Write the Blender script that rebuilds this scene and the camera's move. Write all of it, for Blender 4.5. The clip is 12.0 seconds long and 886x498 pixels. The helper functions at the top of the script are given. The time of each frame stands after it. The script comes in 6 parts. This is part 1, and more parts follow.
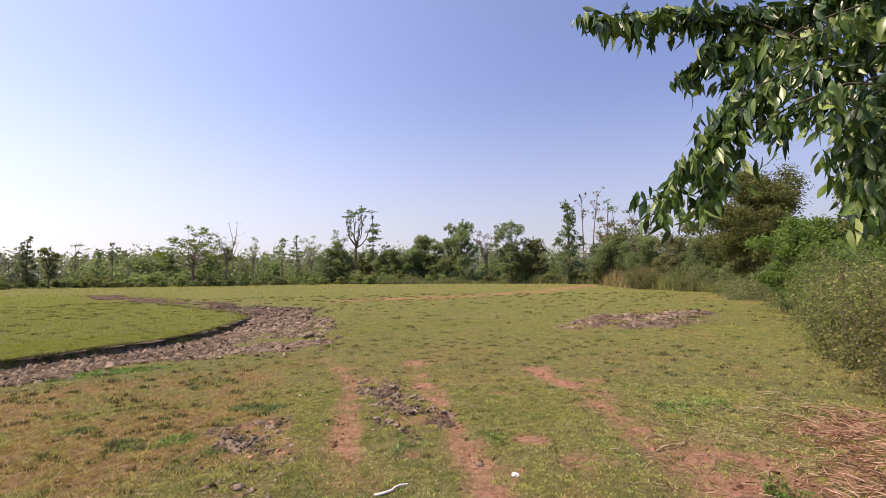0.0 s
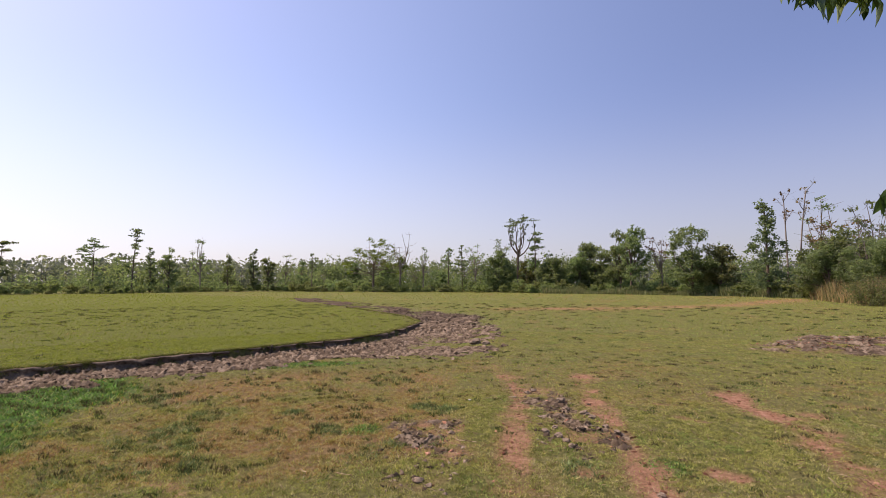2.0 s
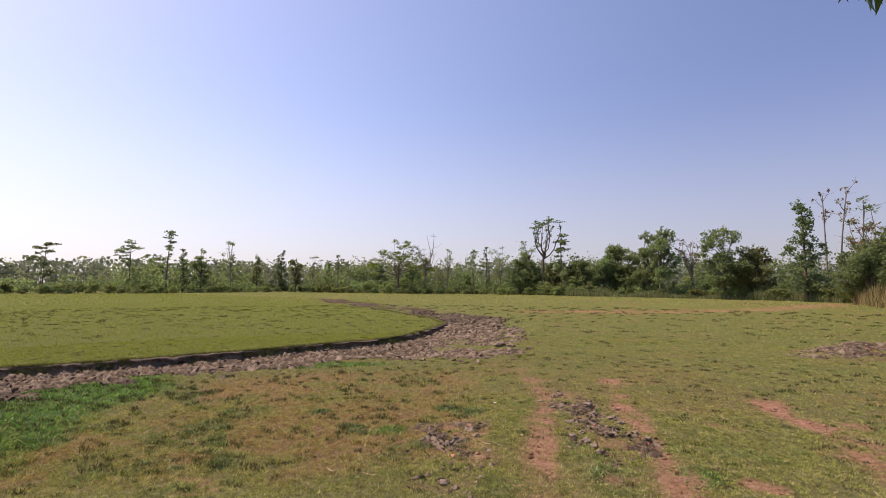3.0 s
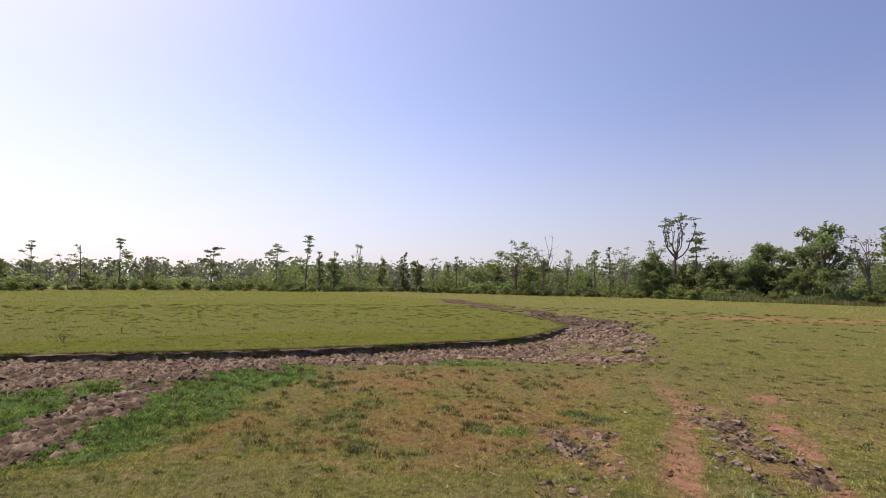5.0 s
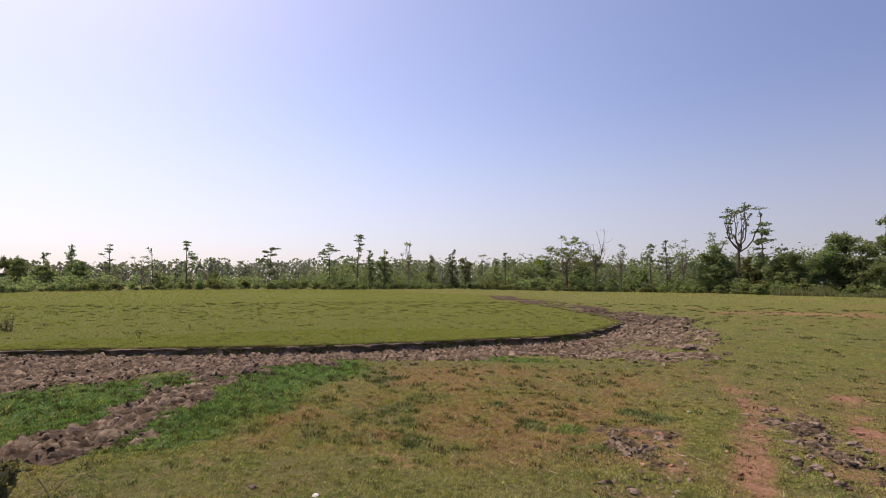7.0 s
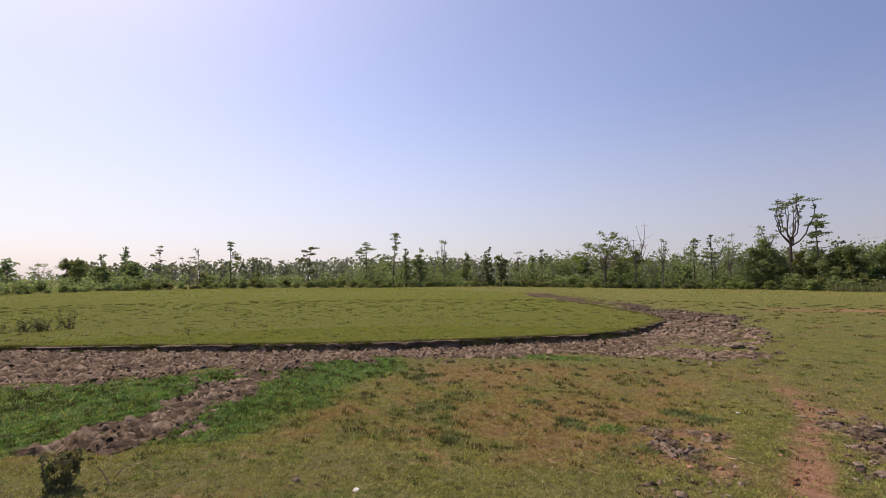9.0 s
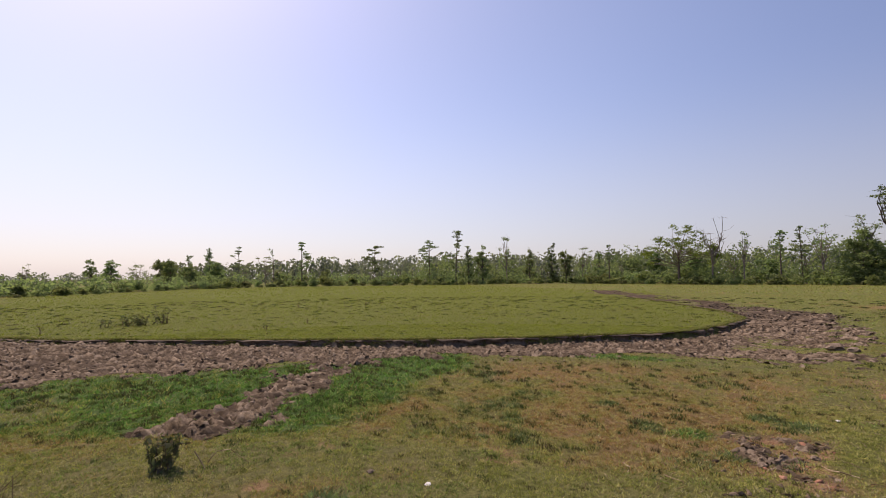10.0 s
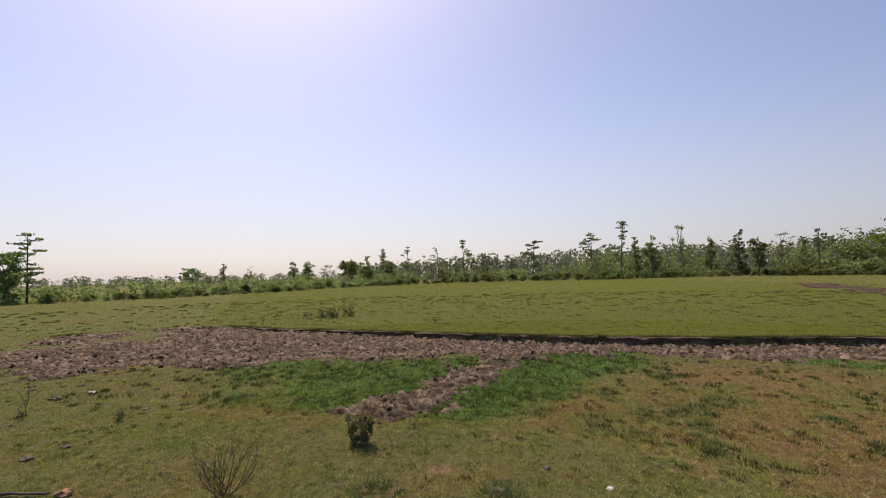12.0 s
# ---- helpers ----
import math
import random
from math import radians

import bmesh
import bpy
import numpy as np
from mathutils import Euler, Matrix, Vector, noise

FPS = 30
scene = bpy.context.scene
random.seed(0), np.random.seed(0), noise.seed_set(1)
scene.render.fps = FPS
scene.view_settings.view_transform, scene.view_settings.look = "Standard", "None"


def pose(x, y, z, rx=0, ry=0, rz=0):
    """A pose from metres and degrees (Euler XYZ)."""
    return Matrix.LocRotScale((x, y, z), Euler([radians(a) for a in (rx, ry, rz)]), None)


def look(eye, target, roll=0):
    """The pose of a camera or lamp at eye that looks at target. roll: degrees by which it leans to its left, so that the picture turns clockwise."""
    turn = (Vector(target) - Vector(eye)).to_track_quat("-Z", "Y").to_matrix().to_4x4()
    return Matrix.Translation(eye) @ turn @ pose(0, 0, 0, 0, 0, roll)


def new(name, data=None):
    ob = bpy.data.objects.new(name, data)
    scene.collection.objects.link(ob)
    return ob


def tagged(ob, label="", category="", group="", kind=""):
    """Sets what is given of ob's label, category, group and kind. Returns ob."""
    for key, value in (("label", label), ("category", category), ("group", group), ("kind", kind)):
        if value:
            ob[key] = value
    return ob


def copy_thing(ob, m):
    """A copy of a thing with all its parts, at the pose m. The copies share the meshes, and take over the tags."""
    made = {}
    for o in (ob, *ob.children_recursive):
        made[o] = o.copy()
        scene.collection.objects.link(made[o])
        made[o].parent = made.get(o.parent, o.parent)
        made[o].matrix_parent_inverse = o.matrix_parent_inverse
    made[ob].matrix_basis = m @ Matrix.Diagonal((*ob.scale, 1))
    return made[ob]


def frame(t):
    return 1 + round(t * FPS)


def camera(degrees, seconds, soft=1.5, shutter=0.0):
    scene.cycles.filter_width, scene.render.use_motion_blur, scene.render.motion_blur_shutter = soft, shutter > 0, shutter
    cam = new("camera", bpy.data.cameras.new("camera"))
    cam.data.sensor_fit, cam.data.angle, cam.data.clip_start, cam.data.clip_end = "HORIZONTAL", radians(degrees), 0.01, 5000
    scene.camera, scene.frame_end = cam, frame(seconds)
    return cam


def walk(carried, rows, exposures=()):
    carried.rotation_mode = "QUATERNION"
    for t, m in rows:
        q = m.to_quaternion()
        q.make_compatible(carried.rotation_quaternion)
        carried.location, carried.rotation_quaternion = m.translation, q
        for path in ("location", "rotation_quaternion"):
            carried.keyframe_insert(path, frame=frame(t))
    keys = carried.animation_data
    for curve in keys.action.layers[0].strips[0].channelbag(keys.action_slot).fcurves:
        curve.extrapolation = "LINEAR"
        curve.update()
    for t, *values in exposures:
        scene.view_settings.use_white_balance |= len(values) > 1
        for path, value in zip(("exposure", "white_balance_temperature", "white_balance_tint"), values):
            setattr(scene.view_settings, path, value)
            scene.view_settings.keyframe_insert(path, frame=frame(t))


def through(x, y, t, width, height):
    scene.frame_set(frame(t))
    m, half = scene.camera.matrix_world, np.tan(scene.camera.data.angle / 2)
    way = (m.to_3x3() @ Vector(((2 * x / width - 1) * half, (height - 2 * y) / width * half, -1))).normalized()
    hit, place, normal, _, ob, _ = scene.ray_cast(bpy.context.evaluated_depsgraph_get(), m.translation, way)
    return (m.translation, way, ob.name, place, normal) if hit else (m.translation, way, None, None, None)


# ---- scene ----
cam = camera(86.7, 12.0, 0.85)
PATH = [
    (0, (-0.172, 0.075, 2.702), (-0.128, 2.072, 2.805), -0.7),
    (0.5, (-0.2, 0.071, 2.707), (-0.39, 2.059, 2.824), -0.4),
    (1, (-0.244, 0.058, 2.714), (-0.666, 2.008, 2.847), -0.3),
    (1.5, (-0.262, 0.047, 2.718), (-0.839, 1.956, 2.859), -0.1),
    (2, (-0.261, 0.036, 2.719), (-0.888, 1.929, 2.863), -0.0),
    (2.5, (-0.274, 0.029, 2.724), (-0.956, 1.904, 2.87), 0.2),
    (2.7, (-0.276, 0.03, 2.724), (-0.977, 1.897, 2.872), 0.25),
    (4.3, (-0.36, 0.074, 2.677), (-1.297, 1.833, 2.84), 0.9),
    (4.5, (-0.367, 0.061, 2.685), (-1.373, 1.782, 2.846), 1.0),
    (5, (-0.396, 0.027, 2.696), (-1.556, 1.65, 2.848), 0.9),
    (5.5, (-0.418, 0.027, 2.679), (-1.645, 1.599, 2.826), 0.8),
    (6, (-0.431, 0.03, 2.67), (-1.689, 1.578, 2.814), 0.7),
    (6.5, (-0.441, 0.023, 2.668), (-1.733, 1.543, 2.808), 0.5),
    (7, (-0.449, 0.028, 2.664), (-1.769, 1.524, 2.801), 0.3),
    (7.2, (-0.451, 0.028, 2.663), (-1.785, 1.512, 2.8), 0.25),
    (8.8, (-0.467, 0.033, 2.657), (-1.886, 1.437, 2.785), 0.0),
    (9, (-0.469, 0.034, 2.657), (-1.898, 1.427, 2.784), -0.1),
    (9.5, (-0.481, 0.001, 2.658), (-1.972, 1.328, 2.781), -0.3),
    (10, (-0.509, -0.024, 2.664), (-2.11, 1.17, 2.781), -0.5),
    (10.5, (-0.547, -0.054, 2.66), (-2.261, 0.971, 2.771), -0.6),
    (11, (-0.55, -0.095, 2.662), (-2.34, 0.791, 2.771), -0.7),
    (11.5, (-0.575, -0.127, 2.666), (-2.456, 0.544, 2.775), -1.3),
    (12, (-0.599, -0.135, 2.657), (-2.503, 0.467, 2.766), -1.5),
]
LIGHTING = [(0, 0.5, 7700, 29), (1.0, 0.36, 7700, 29), (2.5, 0.22, 7700, 29), (4.5, 0.18, 7700, 29), (6.5, 0.06, 7700, 29), (9.5, -0.07, 7800, 28), (11, -0.13, 7850, 26), (12, -0.21, 7850, 24)]
walk(cam, [(t, look(eye, target, roll)) for t, eye, target, roll in PATH], LIGHTING)

# ---- world, sun, exposure ----
SUN_LEFT, SUN_UP = 95.0, 55.0  # degrees left of +y, degrees above the horizon
world = bpy.data.worlds.new("sky")
scene.world = world
world.use_nodes = True
wn = world.node_tree
wn.nodes.clear()
sky = wn.nodes.new("ShaderNodeTexSky")
sky.sky_type = "NISHITA"
sky.sun_disc = False
sky.sun_elevation = radians(SUN_UP)
sky.sun_rotation = radians(-SUN_LEFT)
sky.altitude = 100
sky.air_density, sky.dust_density, sky.ozone_density = 1.0, 1.5, 6.0
back = wn.nodes.new("ShaderNodeBackground")
back.inputs["Strength"].default_value = 0.16
wout = wn.nodes.new("ShaderNodeOutputWorld")
# a pale haze that thickens towards the horizon
where = wn.nodes.new("ShaderNodeTexCoord")
axes = wn.nodes.new("ShaderNodeSeparateXYZ")
wn.links.new(where.outputs["Generated"], axes.inputs[0])
thick = wn.nodes.new("ShaderNodeMapRange")
thick.interpolation_type = "SMOOTHERSTEP"
thick.inputs["From Min"].default_value, thick.inputs["From Max"].default_value = -0.02, 0.42
thick.inputs["To Min"].default_value, thick.inputs["To Max"].default_value = 0.6, 0.0
wn.links.new(axes.outputs["Z"], thick.inputs["Value"])
haze = wn.nodes.new("ShaderNodeMix")
haze.data_type = "RGBA"
sunward = wn.nodes.new("ShaderNodeVectorMath")
sunward.operation = "DOT_PRODUCT"
sunward.inputs[1].default_value = (-math.sin(radians(SUN_LEFT)), math.cos(radians(SUN_LEFT)), 0)
wn.links.new(where.outputs["Generated"], sunward.inputs[0])
side = wn.nodes.new("ShaderNodeMapRange")
side.inputs["From Min"].default_value, side.inputs["To Min"].default_value, side.inputs["To Max"].default_value = -1.0, 0.30, 0.86
wn.links.new(sunward.outputs["Value"], side.inputs["Value"])
pale = wn.nodes.new("ShaderNodeVectorMath")
pale.operation = "SCALE"
pale.inputs[0].default_value = (4.9, 5.9, 7.0)
wn.links.new(side.outputs[0], pale.inputs["Scale"])
wn.links.new(pale.outputs[0], haze.inputs[7])
wn.links.new(thick.outputs[0], haze.inputs[0])
# thin high haze, brighter all over the sunward half of the sky
veil_near = wn.nodes.new("ShaderNodeVectorMath")
veil_near.operation = "DOT_PRODUCT"
veil_near.inputs[1].default_value = (-math.sin(radians(SUN_LEFT)) * math.cos(radians(SUN_UP)), math.cos(radians(SUN_LEFT)) * math.cos(radians(SUN_UP)), math.sin(radians(SUN_UP)))
wn.links.new(where.outputs["Generated"], veil_near.inputs[0])
veil = wn.nodes.new("ShaderNodeMapRange")
veil.data_type = "FLOAT_VECTOR"
veil.interpolation_type = "SMOOTHSTEP"
for socket, value in zip([i for i in veil.inputs if i.enabled], ((0, 0, 0), (-0.1, -0.1, -0.1), (0.65, 0.65, 0.65), (0.84, 0.82, 0.90), (1.20, 1.165, 1.16))):
    socket.default_value = value
wn.links.new(veil_near.outputs["Value"], [i for i in veil.inputs if i.enabled][0])
veiled = wn.nodes.new("ShaderNodeVectorMath")
veiled.operation = "MULTIPLY"
wn.links.new(sky.outputs[0], veiled.inputs[0])
wn.links.new(veil.outputs[1], veiled.inputs[1])
wn.links.new(veiled.outputs[0], haze.inputs[6])
wn.links.new(haze.outputs[2], back.inputs[0])
wn.links.new(back.outputs[0], wout.inputs[0])

lamp = bpy.data.lights.new("sun", "SUN")
lamp.energy, lamp.angle, lamp.color = 4.0, radians(0.55), (1.0, 0.94, 0.84)
sun = new("sun", lamp)
toward = Vector((-math.sin(radians(SUN_LEFT)) * math.cos(radians(SUN_UP)), math.cos(radians(SUN_LEFT)) * math.cos(radians(SUN_UP)), math.sin(radians(SUN_UP))))
sun.matrix_world = look(toward * 100, (0, 0, 0))
scene.view_settings.exposure = 0.0


# ---- numeric helpers ----
def hash2(ix, iy, seed):
    h = (ix.astype(np.int64) * 374761393 + iy.astype(np.int64) * 668265263 + seed * 974711) & 0x7FFFFFFF
    h = ((h ^ (h >> 13)) * 1274126177) & 0x7FFFFFFF
    return ((h ^ (h >> 16)) & 0xFFFF) / 65535.0


def vnoise(x, y, size, seed):
    """Value noise, 0 to 1, with cells of the given size."""
    x, y = x / size, y / size
    ix, iy = np.floor(x), np.floor(y)
    fx, fy = x - ix, y - iy
    fx, fy = fx * fx * (3 - 2 * fx), fy * fy * (3 - 2 * fy)
    a, b = hash2(ix, iy, seed), hash2(ix + 1, iy, seed)
    c, d = hash2(ix, iy + 1, seed), hash2(ix + 1, iy + 1, seed)
    return (a * (1 - fx) + b * fx) * (1 - fy) + (c * (1 - fx) + d * fx) * fy


def fbm(x, y, size, seed, octaves=3):
    total, weight, amp = 0.0, 0.0, 1.0
    for o in range(octaves):
        total = total + amp * vnoise(x, y, size / 2**o, seed + 17 * o)
        weight += amp
        amp *= 0.55
    return total / weight


def lumps(x, y, size, seed):
    """Rounded lumps with creases between them, 0 to 1."""
    gx, gy = x / size, y / size
    ix, iy = np.floor(gx), np.floor(gy)
    near = np.full(np.shape(x), 9.0)
    for dx in (-1, 0, 1):
        for dy in (-1, 0, 1):
            cx, cy = ix + dx, iy + dy
            px, py = cx + hash2(cx, cy, seed), cy + hash2(cx, cy, seed + 5)
            near = np.minimum(near, (gx - px) ** 2 + (gy - py) ** 2)
    return np.clip(1 - near, 0, 1)


def plates(x, y, size, seed):
    """Cells with cracks between them: the distance from the crack (0 in it), and a number for each cell."""
    gx, gy = x / size, y / size
    ix, iy = np.floor(gx), np.floor(gy)
    one, two, mark = np.full(np.shape(x), 9.0), np.full(np.shape(x), 9.0), np.zeros(np.shape(x))
    for dx in (-1, 0, 1):
        for dy in (-1, 0, 1):
            cx, cy = ix + dx, iy + dy
            far = np.hypot(gx - cx - hash2(cx, cy, seed), gy - cy - hash2(cx, cy, seed + 5))
            nearer = far < one
            two = np.where(nearer, one, np.minimum(two, far))
            mark = np.where(nearer, hash2(cx, cy, seed + 9), mark)
            one = np.where(nearer, far, one)
    return two - one, mark


def step(a, b, v):
    v = np.clip((v - a) / (b - a), 0, 1)
    return v * v * (3 - 2 * v)


def line_far(x, y, line):
    """Distance to a polyline."""
    best = np.full(np.shape(x), 1e9)
    for (ax, ay), (bx, by) in zip(line, line[1:]):
        vx, vy = bx - ax, by - ay
        k = np.clip(((x - ax) * vx + (y - ay) * vy) / (vx * vx + vy * vy), 0, 1)
        best = np.minimum(best, np.hypot(x - ax - k * vx, y - ay - k * vy))
    return best


def area_far(x, y, ring):
    """Signed distance to a closed outline, negative inside."""
    inside = np.zeros(np.shape(x), bool)
    loop = list(ring) + [ring[0]]
    for (ax, ay), (bx, by) in zip(loop, loop[1:]):
        if ay == by:
            continue
        cross = ((ay > y) != (by > y)) & (x < (bx - ax) * (y - ay) / (by - ay) + ax)
        inside ^= cross
    far = line_far(x, y, loop)
    return np.where(inside, -far, far)


# ---- the plan of the ground ----
BANK = [(-30, -12), (-31.2, -8.5), (-31.2, -5.6), (-29.8, -3.3), (-26.6, -0.8), (-22.4, 4.8), (-19, 8.5), (-16.3, 12.1), (-14.1, 15.6), (-12.5, 18.7),
        (-11.3, 21.9), (-11.3, 25.6), (-12.3, 31.2), (-15.4, 36.2), (-18.4, 39), (-26, 46.3), (-34, 53), (-42, 59.3), (-51.6, 71)]
MUD_EDGE = [(-24, -13), (-19.2, -9.1), (-17.5, -7), (-17.6, -2.3), (-16.6, 0.5), (-16, 2), (-15, 4), (-15.5, 5.2), (-14, 7.2), (-14.3, 9), (-12.6, 10.5), (-11.2, 11.5),
            (-9.8, 14.7), (-6.9, 15.9), (-5.2, 17), (-4.6, 20.6), (-5.2, 23.7), (-8.3, 31.6), (-10.8, 38.6), (-16.4, 41.9), (-20.8, 46), (-30.6, 55.8), (-40, 62.4), (-48, 71)]
MUD = BANK + MUD_EDGE[::-1]
TONGUE = [(-13.4, 5), (-12.7, 3.2), (-11.6, 2.1), (-10.2, 1.0), (-9.6, 1.2), (-9.6, 2.6), (-10.7, 2.9), (-11.6, 3.6), (-11.8, 4.8)]
LUSH = [(-17.4, -2.2), (-16.9, 0.8), (-16.1, 2.6), (-15.5, 4.8), (-15.0, 6.6), (-15.0, 8.8), (-13.2, 10.8), (-11.3, 9.3), (-10.6, 6.6), (-9.3, 4.5), (-9.0, 2.6), (-10.6, 0.4), (-12.0, -1.0), (-14.3, -2.4)]
LUSH_STRIP = [(-11.2, 12.4), (-10.2, 14.2), (-7.5, 15.2), (-7.9, 14.3), (-10, 12.6)]
DAMP = [(-16.5, -5), (-16.5, 1), (-13, 9.5), (-9, 13), (-5.5, 14.5), (-3.2, 11), (-3.2, 7), (-4.5, 5.6), (-6.4, 5.1), (-8, 3.6), (-9.5, 1.1), (-11.2, -1.4), (-13.6, -5.4)]
FRESH = BANK[2:15] + [(-40, 70), (-110, 90), (-140, 40), (-100, -10)]
RUT_LEFT = [(-3.6, 15.4), (-2.5, 13), (-2.05, 11), (-1.95, 9.6), (-1.55, 7.6), (-1.3, 6.4)]
RUT_MIDDLE = [(-0.8, 14.4), (-0.45, 11.8), (0.05, 9.1), (0.3, 7.4), (0.55, 6.0), (0.6, 4.6)]
RUT_RIGHT = [(2.6, 13.2), (3.2, 10.6), (3.3, 8.6), (3.3, 7.2), (3.15, 5.8), (3.1, 4.5)]
CHURN = [(-2.5, 13), (-1.2, 12.4), (-0.5, 10.6), (-0.1, 8.9), (-0.5, 7.9), (-1.4, 8.2), (-1.7, 10)]
RED_PATCH = [(2.5, 4.8), (2.8, 7.2), (4.0, 7.9), (5.4, 7.4), (4.8, 4.6)]
SPOTS = [(4.6, 9.3, 0.6), (5.4, 9.6, 0.55), (0.6, 7.9, 0.5), (3.9, 5.8, 0.3), (-4.6, 8.4, 0.5)]
SPOIL = [(5.8, 23.6), (8, 25.6), (9.6, 27.6), (12.5, 28.4), (17, 29.4), (15, 26.2), (11.4, 22.6), (8, 21.8)]
WEEDY = [(-11.2, 9.6), (-9.6, 8.7), (-8.6, 7.9), (-7.9, 6.6), (-7.2, 6.1), (-6.4, 5.6)]
WEED_SPOTS = [(-5.3, 8.1, 0.4), (-3.7, 7.7, 0.4), (-3.1, 7.9, 0.35), (-3.6, 10.1, 0.4), (-4.1, 10.3, 0.35), (-14.5, -1.5, 0.6), (-12.4, -1.6, 0.45), (-6.1, 2.3, 0.35),
              (-6.6, 0.8, 0.35), (-9.9, 5.4, 0.5), (-10.7, 4.4, 0.5), (-12.6, 4.9, 0.5), (-8.1, 5.0, 0.35), (-2.2, 8.9, 0.3), (-0.6, 7.4, 0.3), (-6.6, 8.9, 0.3)]
BALD = [(-5.8, 5.1, 0.45), (-7.6, 2.5, 0.5), (-6.9, 1.9, 0.35), (-8.6, 3.9, 0.4), (-2.7, 7.3, 0.5), (-2.9, 6.4, 0.45), (-0.35, 7.7, 0.35), (1.3, 10.6, 0.3), (2.2, 6.9, 0.45), (7.6, 14.8, 0.5)]
SCUFF = [(-4.2, 8.4), (-3.0, 9.4), (-2.3, 7.9), (-2.1, 5.9), (-3.0, 5.8)]
LITTER = [(4.6, 6.4), (5.6, 8.0), (7.2, 9.3), (9.0, 9.0), (8.0, 5.0), (4.4, 4.6)]
STRAW_BAND = [(-9, 49), (-1, 51.5), (6, 57), (14, 64), (30, 90)]


def zones(x, y):
    """Shares of mud, red earth, lush, dry and damp ground, and the height."""
    wob = (fbm(x, y, 2.2, 3) - 0.5) * 2.4
    fine = (fbm(x, y, 0.6, 9) - 0.5) * 0.9
    bank = line_far(x, y, BANK)
    mud_d = area_far(x, y, MUD)
    inside = mud_d < 0
    edge = line_far(x, y, MUD_EDGE)
    low_side = edge < bank
    # the eaten edge of the bank stays crisp, the other edge is ragged
    ragged = np.where(low_side, mud_d + wob * 0.9 + fine * 2.2 + (fbm(x, y, 0.28, 113) - 0.5) * 1.7 - 0.25, (mud_d + 0.05) * 4) - 0.7 * step(29, 36, y)
    mud = step(0.25, -0.35, ragged)
    west = step(-20, -27, x) * step(-4, -8, y)
    mud = mud * (1 - west * step(0.42, 0.62, fbm(x, y, 2.0, 77)))
    grown = step(-12, -7, x) * step(13, 17, y) * step(34, 28, y)
    mud = mud * (1 - grown * 0.9 * step(0.47, 0.58, fbm(x, y, 1.2, 23)))
    north = step(34, 44, y)
    mud = mud * (1 - north * 0.85 * step(0.46, 0.60, fbm(x, y, 2.4, 21)))
    tongue = step(0.3, -0.25, area_far(x, y, TONGUE) + wob * 0.5 + fine * 1.8)
    churn = step(0.3, -0.5, area_far(x, y, CHURN) + wob * 0.7 + fine * 1.6)
    spoil = step(0.8, -0.6, area_far(x, y, SPOIL) + wob * 0.9 + fine * 1.4)
    scuff = step(0.2, -0.7, area_far(x, y, SCUFF) + wob * 0.6 + fine * 1.8)
    mud = np.maximum.reduce([mud, tongue, churn * 0.7 * step(0.46, 0.60, fbm(x, y, 0.45, 43)), spoil * step(0.34, 0.52, fbm(x, y, 0.9, 47)), scuff * 0.7 * step(0.46, 0.62, fbm(x, y, 0.4, 45))])
    red = np.zeros(np.shape(x))
    for line, wide, whole in ((RUT_LEFT, 0.26, 0.80), (RUT_MIDDLE, 0.26, 0.88), (RUT_RIGHT, 0.28, 0.95)):
        red = np.maximum(red, step(wide + 0.20, wide - 0.24, line_far(x + fine * 0.5 + wob * 0.10, y + wob * 0.15, line) + fine * 0.9 - wob * 0.08) * whole)
    gaps = fbm(x, y, 0.9, 41)
    red = red * (0.35 + 0.65 * step(0.34, 0.52, gaps))
    litter = step(0.5, -0.6, area_far(x, y, LITTER) + wob * 0.6 + fine)
    red = np.maximum(red, litter * step(0.35, 0.7, fbm(x, y, 0.8, 88)) * 0.85)
    red = np.maximum(red, step(0.4, -0.6, area_far(x, y, RED_PATCH) + wob * 0.4 + fine) * step(0.36, 0.62, fbm(x, y, 0.7, 87)) * 0.9)
    red = np.maximum(red, np.maximum(scuff, churn) * 0.55 * step(0.34, 0.50, fbm(x, y, 0.5, 52)))
    bald = step(0.72, 0.80, fbm(x, y, 1.3, 55)) * step(9, 3, np.hypot(x - 1, y - 8)) * step(-1.8, -0.8, x) * 0.8
    red = np.maximum(red, bald)
    red = np.maximum(red, step(1.6, 0.2, line_far(x, y + wob, STRAW_BAND) + wob * 0.4) * 0.5)
    for sx, sy, r in BALD:
        red = np.maximum(red, step(r, r * 0.2, np.hypot(x - sx, y - sy) + fine * 1.3 + wob * 0.15) * 0.62 * step(0.34, 0.56, fbm(x, y, 0.35, 39)))
    lush = step(0.5, -0.5, area_far(x, y, LUSH) + wob * 0.6 + fine * 0.6)
    lush = np.maximum(lush, step(0.3, -0.3, area_far(x, y, LUSH_STRIP) + wob * 0.35))
    for sx, sy, r in SPOTS:
        lush = np.maximum(lush, step(r, r * 0.3, np.hypot(x - sx, y - sy) + fine * 0.5) * 0.8)
    damp = step(0.6, -0.6, area_far(x, y, DAMP) + wob * 0.5)
    lush = lush * (1 - step(2.5, -1.5, y) * (0.2 + 0.6 * step(0.42, 0.58, fbm(x, y, 0.9, 57))))
    weedy = step(0.75, 0.1, line_far(x, y, WEEDY) + fine * 1.2 + wob * 0.3) * step(0.42, 0.58, fbm(x, y, 0.9, 49))
    for sx, sy, r in WEED_SPOTS:
        weedy = np.maximum(weedy, step(r, r * 0.2, np.hypot(x - sx, y - sy) + fine * 0.8))
